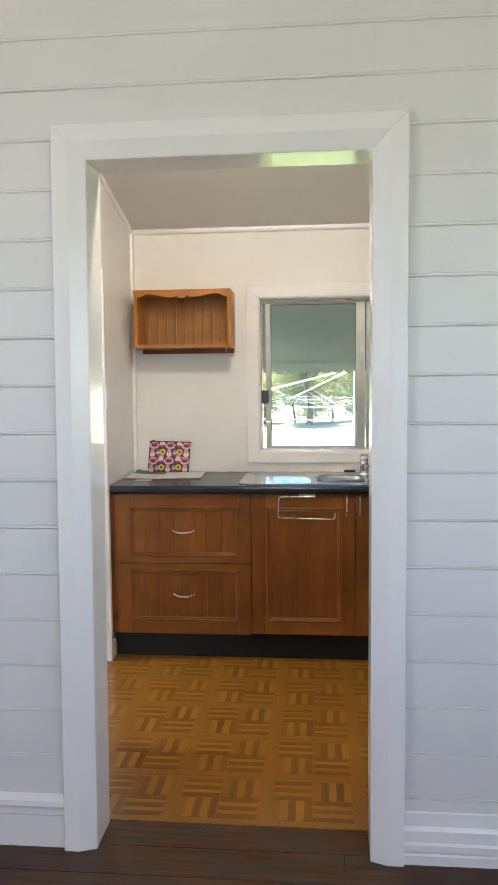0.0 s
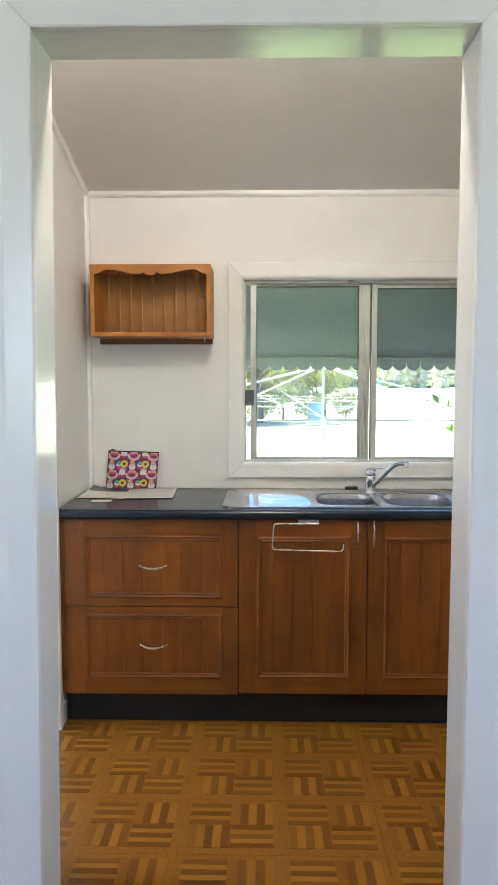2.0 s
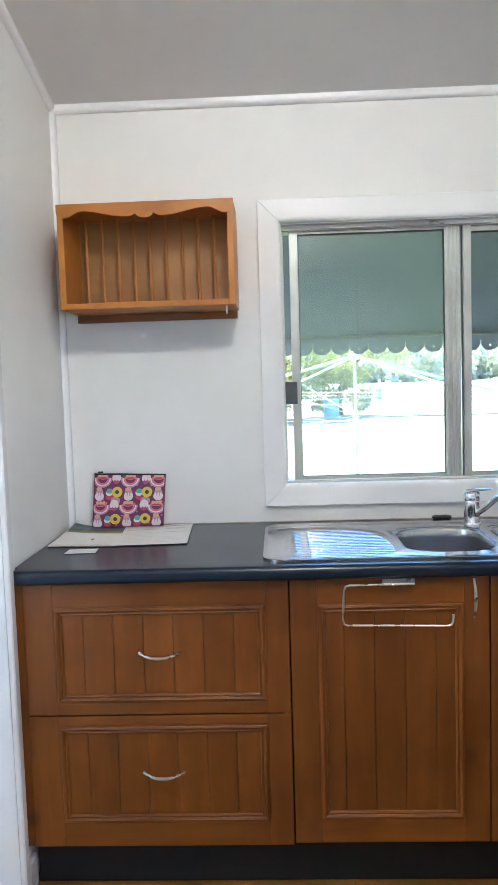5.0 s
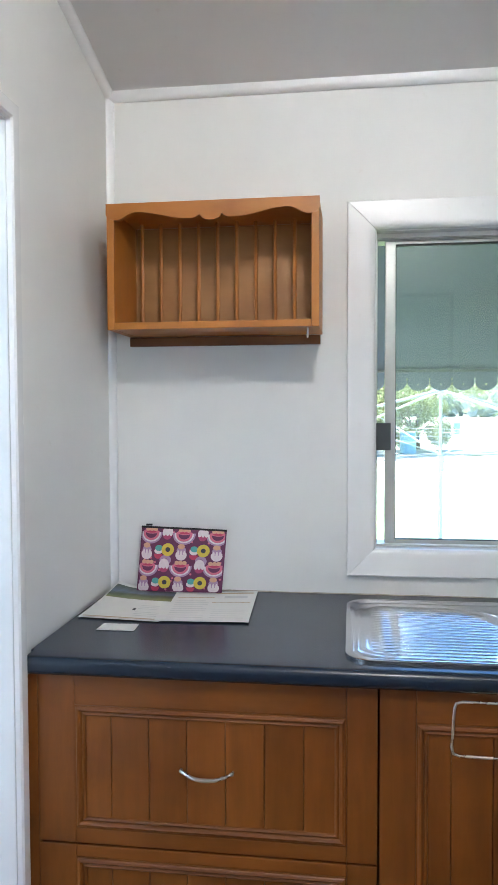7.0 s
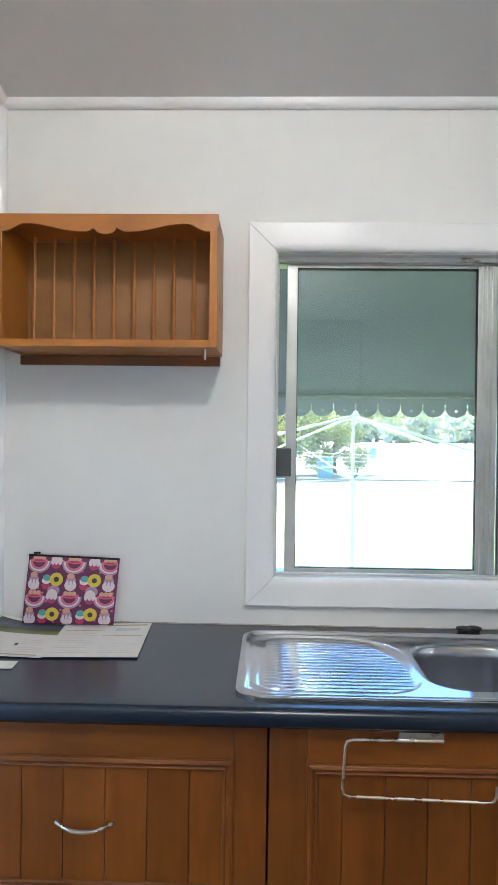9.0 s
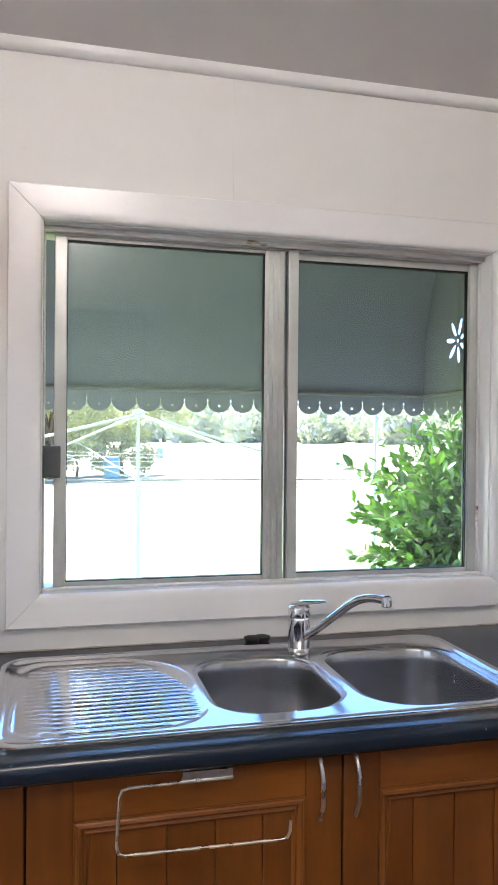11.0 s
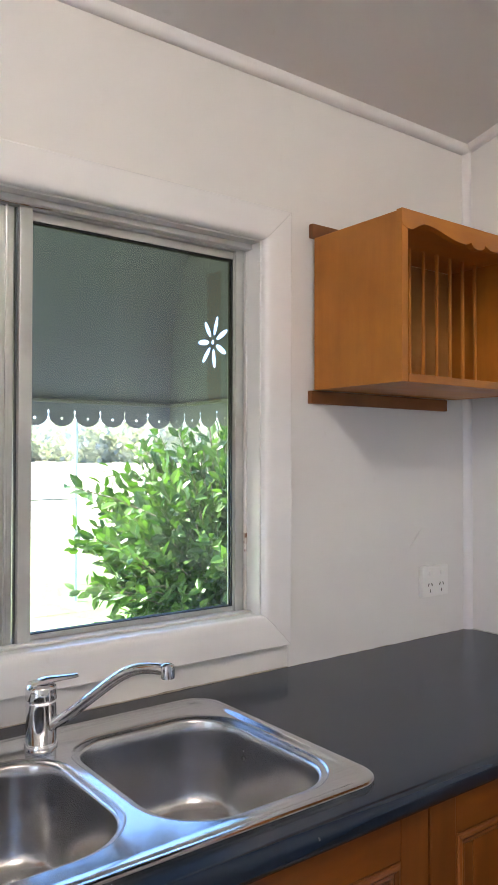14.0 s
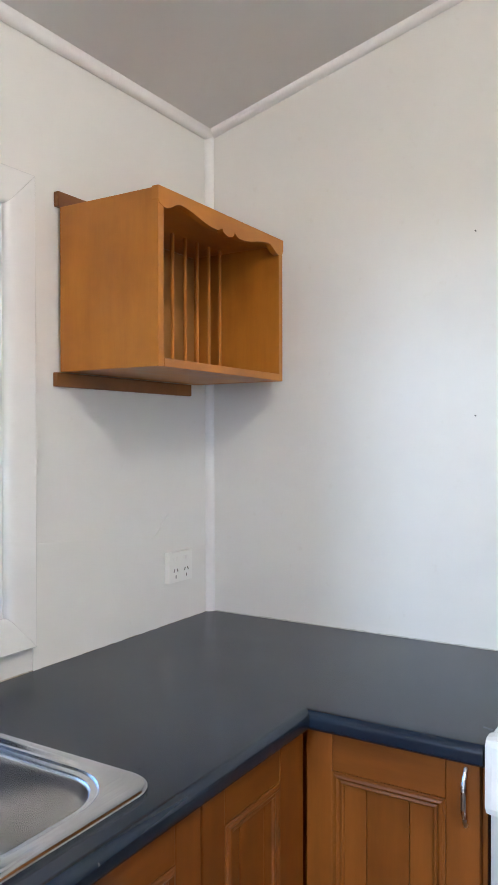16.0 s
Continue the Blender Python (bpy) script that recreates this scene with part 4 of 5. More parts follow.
CLOTH = print_colour("pouch_plum_cloth", (0.15, 0.028, 0.09))
YELLOW, PINK, LILAC, WHITE_P, TEAL, RED_P, PEACH, ROSE = [print_colour("print_" + n, c) for n, c in (("yellow", (0.72, 0.55, 0.06)), ("pink", (0.66, 0.16, 0.24)), ("lilac", (0.42, 0.27, 0.42)), ("white", (0.75, 0.66, 0.68)), ("teal", (0.12, 0.42, 0.4)), ("red", (0.55, 0.05, 0.12)), ("peach", (0.68, 0.38, 0.24)), ("rose", (0.45, 0.06, 0.16)))]
pouch = thing("zip_pouch", (0.21, -0.05, 0.903), "plum zip pouch with printed sweets leaning on the wall", "pouch")
BO, BU, BV = Vector((0.087, -0.058, 0.906)), Vector((0.241, -0.004, 0.002)), Vector((0.013, 0.016, 0.178))
BN = BU.cross(BV).normalized()


def on_pouch(u, v, w=0.0):
    puff = 0.010 * max(0.0, (1 - (2 * u - 1) ** 4) * (1 - (2 * v - 1) ** 4))
    return BO + BU * u + BV * v * (1 - 0.05 * u) + BN * (w + puff)


bm = bmesh.new()
n, m = 16, 12
for sgn in (1, -1):
    g = [[bm.verts.new(on_pouch(i / n, j / m) if sgn > 0 else BO + BU * (i / n) + BV * (j / m) * (1 - 0.05 * i / n) - BN * 0.004 * (0 < i < n and 0 < j < m)) for j in range(m + 1)] for i in range(n + 1)]
    for i in range(n):
        for j in range(m):
            bm.faces.new((g[i][j], g[i + 1][j], g[i + 1][j + 1], g[i][j + 1]))
bmesh.ops.remove_doubles(bm, verts=bm.verts[:], dist=1e-5)
part("body", bm, CLOTH, pouch, smooth=True)
part("zip", tube(bmesh.new(), [on_pouch(u / 10, 1.0, 0.001) for u in range(-0, 11)], 0.003, 6), BLACK, pouch, "black zip")
part("zip_pull", box_bm(on_pouch(0.05, 1.02, -0.002), on_pouch(0.12, 1.05, 0.003), 0.0008), BLACK, pouch)
speck_bm = bmesh.new()


def blob(mat, u, v, ru, rv, w=0.0008, ring=0.0, a0=0.0, a1=360.0, n=18, specks=False):
    bmx = speck_bm if specks else bmesh.new()
    full = a1 - a0 >= 360
    ang = [radians(a0 + (a1 - a0) * i / n) for i in range(n if full else n + 1)]
    clamp = lambda q: min(max(q, 0.012), 0.985)
    outer = [bmx.verts.new(on_pouch(clamp(u + ru * math.cos(a)), clamp(v + rv * math.sin(a)), w)) for a in ang]
    if ring:
        inner = [bmx.verts.new(on_pouch(clamp(u + ring * ru * math.cos(a)), clamp(v + ring * rv * math.sin(a)), w)) for a in ang]
        k = len(ang)
        for i in range(k if full else k - 1):
            bmx.faces.new((outer[i], outer[(i + 1) % k], inner[(i + 1) % k], inner[i]))
    else:
        mid = bmx.verts.new(on_pouch(clamp(u), clamp(v), w))
        k = len(ang)
        for i in range(k if full else k - 1):
            bmx.faces.new((mid, outer[i], outer[(i + 1) % k]))
    if not specks:
        part("print", bmx, mat, pouch, fix=False)


ASP = 0.241 / 0.178
for row, (vy, off) in enumerate(((0.93, 0.0), (0.42, -0.012))):
    for i in range(3):
        u = 0.125 + 0.39 * i + off
        blob(LILAC, u, vy - 0.02, 0.132, 0.12 * ASP, 0.0008, 0.6, 172, 368)
        blob(WHITE_P, u, vy - 0.02, 0.113, 0.1 * ASP, 0.0011, 0.84, 172, 368)
        blob(PINK, u, vy - 0.015, 0.095, 0.085 * ASP, 0.0013, 0.72, 165, 375)
        blob(CLOTH, u, vy - 0.02, 0.068, 0.055 * ASP, 0.0014, 0, 180, 360)
        blob(PINK, u, vy + 0.01, 0.082, 0.03 * ASP, 0.0017)
        blob(RED_P, u, vy + 0.0, 0.06, 0.012 * ASP, 0.0019)
        for du in (-0.045, 0.0, 0.045):
            blob(PEACH, u + du, vy + 0.045, 0.026, 0.024 * ASP, 0.002)
    for i in range(2):
        u = 0.32 + 0.415 * i + off
        blob(WHITE_P, u, vy - 0.01, 0.062, 0.085 * ASP, 0.0021, 0, 0, 180)
        for du in (-0.04, 0.0, 0.04):
            blob(WHITE_P, u + du, vy - 0.015, 0.02, 0.028 * ASP, 0.0023)
        blob(ROSE, u, vy - 0.01, 0.06, 0.075 * ASP, 0.0021, 0, 180, 360)
        blob(RED_P, u - 0.09, vy - 0.34, 0.05, 0.055 * ASP, 0.0013, 0, 180, 360)
        blob(WHITE_P, u - 0.09, vy - 0.29, 0.05, 0.036 * ASP, 0.0013)
        blob(TEAL, u - 0.085, vy - 0.245, 0.045, 0.035 * ASP, 0.0016)
        blob(YELLOW, u + 0.02, vy - 0.265, 0.074, 0.074 * ASP, 0.002, 0.38)
        blob(INK_DARK, u + 0.02, vy - 0.265, 0.026, 0.026 * ASP, 0.0021)
        if row == 0:
            blob(LILAC, u + 0.0, vy - 0.43, 0.068, 0.06 * ASP, 0.0015, 0.35)
    for i in range(3):
        u = 0.09 + 0.41 * i + off
        blob(WHITE_P, u, vy - 0.345, 0.066, 0.062 * ASP, 0.0015)
        blob(LILAC, u, vy - 0.275, 0.056, 0.05 * ASP, 0.0017)
        for du in (-0.036, 0.0, 0.036):
            blob(WHITE_P, u + du, vy - 0.325, 0.014, 0.04 * ASP, 0.0019)
        blob(PEACH, u - 0.005, vy - 0.21, 0.042, 0.03 * ASP, 0.0019)
rng = random.Random(4)
for i in range(60):
    blob(PINK, rng.uniform(0.03, 0.97), rng.uniform(0.03, 0.97), 0.013, 0.013 * ASP, 0.0006, 0, 0, 360, 8, True)
tagged(part("specks", speck_bm, PINK, pouch, fix=False), kind="stuff")


def sheet(name, corners, z, material, label, category, curl=0.0):
    """A thin sheet of paper: four corners in order, left front, right front, right back, left back."""
    a, b, c, d = [Vector((*q, 0)) for q in corners]
    bm = bmesh.new()
    n = 8

    def at(u, v, h=0.0):
        p = (a * (1 - u) + b * u) * (1 - v) + (d * (1 - u) + c * u) * v
        return Vector((p.x, p.y, z + h + curl * (1 - u) ** 3 * v ** 2))
    for h in (0.0, 0.0006):
        g = [[bm.verts.new(at(i / n, j / n, h)) for j in range(n + 1)] for i in range(n + 1)]
        for i in range(n):
            for j in range(n):
                bm.faces.new((g[i][j], g[i + 1][j], g[i + 1][j + 1], g[i][j + 1]))
    ob = thing(name, at(0.5, 0.5), label, category)
    part("sheet", bm, material, ob, smooth=True)

    def bar(mat, u0, u1, v0, v1, pname="print"):
        bmx = bmesh.new()
        k = 6
        lo = [bmx.verts.new(at(u0 + (u1 - u0) * i / k, v0, 0.0012)) for i in range(k + 1)]
        hi = [bmx.verts.new(at(u0 + (u1 - u0) * i / k, v1, 0.0012)) for i in range(k + 1)]
        for i in range(k):
            bmx.faces.new((lo[i], lo[i + 1], hi[i + 1], hi[i]))
        part(pname, bmx, mat, ob, fix=False)
    return bar


sheet("envelope", [(0.022, -0.318), (0.22, -0.336), (0.205, -0.012), (0.022, -0.012)], 0.901, PAPER_TAN, "tan paper folder under the brochure", "paper", 0.012)
bar = sheet("brochure", [(0.014, -0.322), (0.224, -0.342), (0.203, -0.03), (0.024, -0.014)], 0.9025, PAPER, "white printed brochure with a landscape photo band", "paper", 0.02)
def make_photo():
    n = Nodes("photo_print", 0.4)
    sep = n.tree.nodes.new("ShaderNodeSeparateXYZ")
    n.link(n.coord, sep.inputs[0])
    wav = n.math("ADD", n.math("MULTIPLY", n.noise(22, 4), 0.05), n.math("ADD", sep.outputs[1], 0.135))
    n.color(n.ramp(n.math("MULTIPLY", wav, 8.0), [(0.15, (0.2, 0.22, 0.06)), (0.45, (0.05, 0.08, 0.02)), (0.6, (0.10, 0.14, 0.22)), (0.9, (0.05, 0.07, 0.05))]))
    return n.mat
bar(make_photo(), 0.02, 0.99, 0.6, 0.93, "photo")
for v in (0.12, 0.17, 0.22, 0.32, 0.37, 0.42):
    bar(INK, 0.62, 0.93 - 0.05 * (v > 0.3), v, v + 0.012)
bar(INK_TAN, 0.04, 0.93, 0.035, 0.06)
bar(INK_DARK, 0.56, 0.6, 0.27, 0.34)
bar = sheet("letter", [(0.222, -0.337), (0.437, -0.325), (0.421, -0.012), (0.2, -0.05)], 0.9035, PAPER, "white printed letter sheet", "paper")
for k in range(9):
    bar(INK, 0.06, 0.46 - 0.05 * (k % 3 == 2), 0.1 + k * 0.07, 0.112 + k * 0.07)
    if k not in (5, 6, 7):
        bar(INK, 0.54, 0.93 - 0.06 * (k % 4 == 1), 0.1 + k * 0.06, 0.112 + k * 0.06)
bar(INK_TAN, 0.06, 0.5, 0.76, 0.78)
bar(INK_TAN, 0.5, 0.95, 0.58, 0.6)
bar(INK_TAN, 0.5, 0.96, 0.9, 0.94)
bar(INK, 0.62, 0.9, 0.74, 0.82)
bar = sheet("business_card", [(0.094, -0.421), (0.184, -0.417), (0.181, -0.362), (0.096, -0.366)], 0.901, PAPER, "small white card lying on the worktop", "card")
bar(INK, 0.1, 0.4, 0.75, 0.8)

# stove standing beside the return of the worktop
stove = thing("stove", (2.36, -1.25, 0), "white enamel freestanding stove with black oven door", "stove")
part("body", box_bm((2.105, -1.55, 0.003), (RIGHT - 0.004, -0.941, 0.91), 0.006), ENAMEL, stove)
part("control_panel", box_bm((2.056, -1.55, 0.795), (2.104, -0.941, 0.922), 0.014), ENAMEL, stove)
part("oven_door", box_bm((2.078, -1.545, 0.2), (2.104, -0.961, 0.79), 0.006), OVEN_GLASS, stove, "black glass oven door")
part("hob", box_bm((2.11, -1.54, 0.911), (RIGHT - 0.01, -0.966, 0.919), 0.003), OVEN_GLASS, stove)
for i in range(4):
    part("knob", tube(bmesh.new(), [(2.057, -1.05 - 0.13 * i, 0.86), (2.035, -1.05 - 0.13 * i, 0.86)], [0.021, 0.018], 16), BLACK, stove, smooth=True)

# ceiling light out of view
lightob = thing("ceiling_light", (0.85, -1.75, ceil_at(-1.75)), "small round batten ceiling light", "ceiling light")
part("batten", turned(bmesh.new(), 0.85, -1.75, [(0.05, ceil_at(-1.75) + 0.02), (0.05, ceil_at(-1.75) - 0.03), (0.02, ceil_at(-1.75) - 0.06)]), PLASTIC, lightob)


# ---- outdoors ----
GZ = -0.75
bm = bmesh.new()
xs = [-900, -200, -60, -25, -10, 0, 10, 25, 60, 200, 900]
ys = [-900, -40, 0.2, 4, 9, 15, 25, 45, 90, 200, 900]
g = [[bm.verts.new((x, y, GZ)) for y in ys] for x in xs]
for i in range(len(xs) - 1):
    for j in range(len(ys) - 1):
        bm.faces.new((g[i][j], g[i + 1][j], g[i + 1][j + 1], g[i][j + 1]))
structure("ground", bm, GROUND, "dry sunlit lawn and paddock", "ground")

# awning over the window: curved hood, scalloped skirts, pierced side panel
awning = thing("window_awning", (1.2, 0.13, 1.5), "green metal window awning with scalloped edge", "awning")
AX0, AX1, AY0, AY1, AZ0, AZ1 = 0.42, 1.972, 0.125, 0.525, 1.537, 2.14


def hood(t):
    a = t * math.pi / 2
    return AY0 + (AY1 - AY0) * math.sin(a) ** 0.9, AZ0 + (AZ1 - AZ0) * math.cos(a) ** 0.9 if t < 1 else AZ0


bm = bmesh.new()
n = 18
rings = []
for s in (0, 0.002):
    rings.append([[bm.verts.new((x, hood(i / n)[0] + s, hood(i / n)[1] + s)) for x in (AX0, AX1)] for i in range(n + 1)])
for i in range(n):
    for r in rings:
        bm.faces.new((r[i][0], r[i][1], r[i + 1][1], r[i + 1][0]))
part("hood", bm, AWNING, awning, smooth=True)


def skirt(a, b, pitch, name):
    """A skirt of scallops hung from the hood between two points (x, y), with a pinhole in each scallop and at each cusp."""
    a, b = Vector((*a, 0)), Vector((*b, 0))
    length = (b - a).length
    count = round(length / pitch)
    d, p = (b - a).normalized(), length / count
    bm = bmesh.new()
    r = p / 2
    for i in range(count):
        mid = a + d * (p * (i + 0.5))
        hole = [(0.0035 * math.cos(t), -0.045 + 0.0035 * math.sin(t)) for t in (2 * math.pi * k / 12 for k in range(12))]
        low = [(-r * math.cos(t) * 0.985, -0.034 - 0.032 * math.sin(t)) for t in (math.pi * k / 12 for k in range(13))]
        outline = [(r, -0.0225), (r, 0.0), (-r, 0.0), (-r, -0.0225), (-r + 0.0024, -0.0255), (-r + 0.0024, -0.0285), (-r + 0.001, -0.032)] + low + [(r - 0.001, -0.032), (r - 0.0024, -0.0285), (r - 0.0024, -0.0255)]
        loops = []
        for pts in (outline, hole):
            vs = [bm.verts.new(mid + d * u + Vector((0, 0, AZ0 + v))) for u, v in pts]
            loops += [bm.edges.new((vs[k], vs[(k + 1) % len(vs)])) for k in range(len(vs))]
        bmesh.ops.triangle_fill(bm, use_beauty=True, edges=loops)
    made = bmesh.ops.solidify(bm, geom=bm.faces[:], thickness=0.0012)
    return part(name, bm, AWNING, awning)


skirt((AX0, AY1), (AX1, AY1), 0.0745, "front_skirt")
skirt((AX1, AY1), (AX1, AY0), 0.0745, "side_skirt")
part("hem", box_bm((AX0, AY1 - 0.012, AZ0 - 0.004), (AX1, AY1 - 0.0015, AZ0 + 0.006), 0.002), HEM, awning)
part("hem", box_bm((AX1 - 0.011, AY0, AZ0 - 0.004), (AX1 - 0.0015, AY1 - 0.014, AZ0 + 0.006), 0.002), HEM, awning)
for x, pierced in ((AX1, True), (AX0, False)):
    bm = bmesh.new()
    outline = [hood(i / n) for i in range(n + 1)] + [(AY0, AZ0)]
    shapes = [outline]
    if pierced:
        fy, fz = 0.306, 1.698
        shapes.append([(fy + 0.006 * math.cos(t), fz + 0.006 * math.sin(t)) for t in (2 * math.pi * k / 10 for k in range(10))])
        for k in range(7):
            a = radians(109 + 360 / 7 * k)
            cy_, cz_ = fy + 0.044 * math.cos(a), fz + 0.044 * math.sin(a)
            shapes.append([(cy_ + 0.026 * math.cos(t) * math.cos(a) - 0.0072 * math.sin(t) * math.sin(a), cz_ + 0.026 * math.cos(t) * math.sin(a) + 0.0072 * math.sin(t) * math.cos(a)) for t in (2 * math.pi * j / 12 for j in range(12))])
    loops = []
    for pts in shapes:
        vs = [bm.verts.new((x, y, z)) for y, z in pts]
        loops += [bm.edges.new((vs[k], vs[(k + 1) % len(vs)])) for k in range(len(vs))]
    bmesh.ops.triangle_fill(bm, use_beauty=True, edges=loops)
    part("side_panel", bm, AWNING, awning, "side panel pierced with a flower" if pierced else "")


def add_leaf(vs, fs, p, d, n, length, width):
    """A pointed, folded leaf from p along d, facing n."""
    s = d.cross(n)
    i = len(vs)
    up = n * (0.12 * length)
    for u, w, h in ((0, 0, 0), (0.35, 0.5, 0.6), (0.7, 0.4, 0.3), (1, 0, -0.6), (0.7, -0.4, 0.3), (0.35, -0.5, 0.6), (0.5, 0, 0)):
        vs.append(p + d * (length * u) + s * (width * w) + up * h)
    fs += [(i, i + 1, i + 6), (i + 1, i + 2, i + 6), (i + 2, i + 3, i + 6), (i + 3, i + 4, i + 6), (i + 4, i + 5, i + 6), (i + 5, i, i + 6)]


def mesh_from(name, vs, fs, material):
    me = bpy.data.meshes.new(name)
    me.from_pydata([tuple(v) for v in vs], [], fs)
    me.materials.append(material)
    return me


def rand_dir(r):
    while True:
        v = Vector((r.uniform(-1, 1), r.uniform(-1, 1), r.uniform(-1, 1)))
        if 0.1 < v.length < 1:
            return v.normalized()


# leafy shrub by the window
shrub = thing("shrub", (2.75, 1.45, GZ), "leafy green shrub growing beside the window", "shrub")
r = random.Random(11)
bm = bmesh.new()
vs, fs = [], []
crown_c = Vector((2.82, 1.42, 0.72))
for k in range(6):
    a = 2 * math.pi * k / 6
    foot = Vector((2.75 + 0.08 * math.cos(a), 1.45 + 0.08 * math.sin(a), GZ - 0.05))
    mid = foot + Vector((0.2 * math.cos(a), 0.2 * math.sin(a), 0.8))
    tube(bm, smooth_path([foot, mid, mid + Vector((0.22 * math.cos(a), 0.22 * math.sin(a), 0.55))], 4), [0.018 - 0.0017 * i for i in range(9)], 6)
for k in range(1700):
    d = rand_dir(r)
    if d.z < -0.75:
        continue
    rad = r.uniform(0.28, 1.0) ** 0.6
    end = crown_c + Vector((d.x * 0.8 * min(1.0, max(0.5, 0.5 + 0.62 * (d.z + 0.4))), d.y * 0.72, d.z * 1.0)) * rad * r.uniform(0.85, 1.1)
    if end.y < 0.5:
        end.y = 0.5 + r.uniform(0, 0.1)
    start = crown_c + (end - crown_c) * 0.62
    twig = (end - start)
    tw = twig.normalized()
    tube(bm, [start, start + twig * 0.5 + Vector((0, 0, 0.015)), end], [0.0026, 0.002, 0.001], 4)
    for j in range(r.randint(8, 12)):
        t = (j + 1) / 12
        side = rand_dir(r)
        ld = (tw * 0.7 + side * 0.75 + Vector((0, 0, 0.12))).normalized()
        nn = ld.cross(rand_dir(r)).normalized()
        nn = (nn + Vector((0, 0, 0.9)) - ld * (nn + Vector((0, 0, 0.9))).dot(ld)).normalized()
        L = r.uniform(0.044, 0.08)
        add_leaf(vs, fs, start + twig * min(1, t * 1.05), ld, nn, L, L * 0.46)
for s0, s1 in (((2.2, 1.0, 1.18), (1.80, 0.84, 1.30)), ((2.2, 1.0, 0.98), (1.93, 0.86, 1.12))):
    s0, s1 = Vector(s0), Vector(s1)
    tw = (s1 - s0).normalized()
    tube(bm, [s0, (s0 + s1) / 2 + Vector((0, 0, 0.01)), s1], [0.003, 0.0024, 0.0012], 5)
    for j in range(22):
        ld = (tw * 0.8 + rand_dir(r) * 0.8 + Vector((0, 0, 0.2))).normalized()
        nn = (Vector((0, 0, 1)) + 0.5 * rand_dir(r))
        nn = (nn - ld * nn.dot(ld)).normalized()
        L = r.uniform(0.04, 0.075)
        add_leaf(vs, fs, s0 + (s1 - s0) * (j / 21), ld, nn, L, L * 0.45)
part("stems", bm, BARK, shrub)
crown = new("crown", mesh_from("crown", vs, fs, LEAF))
crown.parent, crown.matrix_parent_inverse = shrub, Matrix.Translation(-shrub.location)


def tree(x, y, height, spread, seed, material, leaf, count, label, group=""):
    t = thing("tree", (x, y, GZ), label, "tree", group)
    r = random.Random(seed)
    bm = bmesh.new()
    vs, fs = [], []
    fork = Vector((x + r.uniform(-0.2, 0.2), y, GZ + height * 0.3))
    tube(bm, smooth_path([(x, y, GZ - 0.1), (x + r.uniform(-0.1, 0.1), y, GZ + height * 0.15), fork], 3), [0.035 * height * (1 - 0.08 * i) * 0.8 for i in range(7)], 8)
    for k in range(9):
        a = 2 * math.pi * k / 9 + r.uniform(-0.3, 0.3)
        q = r.uniform(0.35, 0.9)
        end = Vector((x + spread * q * math.cos(a), y + spread * q * math.sin(a), GZ + height * r.uniform(0.25 if height < 5 else 0.4, 0.95)))
        midp = fork.lerp(end, 0.5) + Vector((0, 0, height * 0.06))
        tube(bm, smooth_path([fork, midp, end], 3), [0.014 * height * (1 - 0.13 * i) for i in range(7)], 6)
        for c in range(7):
            cc = end + rand_dir(r) * spread * r.uniform(0.05, 0.42)
            size = spread * r.uniform(0.12, 0.26)
            for j in range(count // 63):
                p = cc + rand_dir(r) * size * r.random() ** 0.5
                ld = (rand_dir(r) + Vector((0, 0, -0.2))).normalized()
                nn = ld.orthogonal().normalized()
                nn = (nn + Vector((0, 0, 0.8)) - ld * (nn + Vector((0, 0, 0.8))).dot(ld)).normalized()
                add_leaf(vs, fs, p, ld, nn, leaf * r.uniform(0.7, 1.3), leaf * 0.5)
    part("trunk", bm, BARK, t, smooth=True)
    c = new("crown", mesh_from("crown", vs, fs, material))
    c.parent, c.matrix_parent_inverse = t, Matrix.Translation(-t.location)
    return t


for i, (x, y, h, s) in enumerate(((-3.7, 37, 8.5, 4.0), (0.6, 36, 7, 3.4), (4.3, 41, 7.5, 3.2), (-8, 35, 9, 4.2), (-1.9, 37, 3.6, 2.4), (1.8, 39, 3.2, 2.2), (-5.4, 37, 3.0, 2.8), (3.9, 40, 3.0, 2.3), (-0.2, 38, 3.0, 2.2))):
    tree(x, y, h, s, 20 + i, WASHED_TREE_LEAF, 0.15, 9000, "sunlit broad green tree beyond the yard", "yard trees")

# far hills and woods
bm = bmesh.new()
n = 60
rows_ = []
for j, (d, hgt) in enumerate(((400, -2.0), (470, 12), (580, 34), (700, 40))):
    rows_.append([bm.verts.new((d * math.sin(a), d * math.cos(a), GZ + hgt * (0.6 + 0.5 * noise.noise((3.1 * a + 5, j * 0.2, 0))) if j else GZ - 1)) for a in (radians(-60 + 150 * i / n) for i in range(n + 1))])
for a, b in zip(rows_, rows_[1:]):
    for i in range(n):
        bm.faces.new((a[i], a[i + 1], b[i + 1], b[i]))
tagged(structure("backdrop_hills", bm, plain("far_hill", (0.12, 0.15, 0.12), 0.9, 0, 0.4, 0.03), "distant wooded hills", "hills", smooth=True))
r = random.Random(5)
vs, fs = [], []
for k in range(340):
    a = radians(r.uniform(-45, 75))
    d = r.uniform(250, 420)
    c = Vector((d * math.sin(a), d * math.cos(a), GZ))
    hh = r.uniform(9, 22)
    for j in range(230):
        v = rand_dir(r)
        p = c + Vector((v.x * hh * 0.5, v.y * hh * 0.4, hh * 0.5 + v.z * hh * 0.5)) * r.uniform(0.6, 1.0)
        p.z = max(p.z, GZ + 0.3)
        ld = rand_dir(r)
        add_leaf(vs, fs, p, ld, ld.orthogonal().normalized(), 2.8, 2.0)
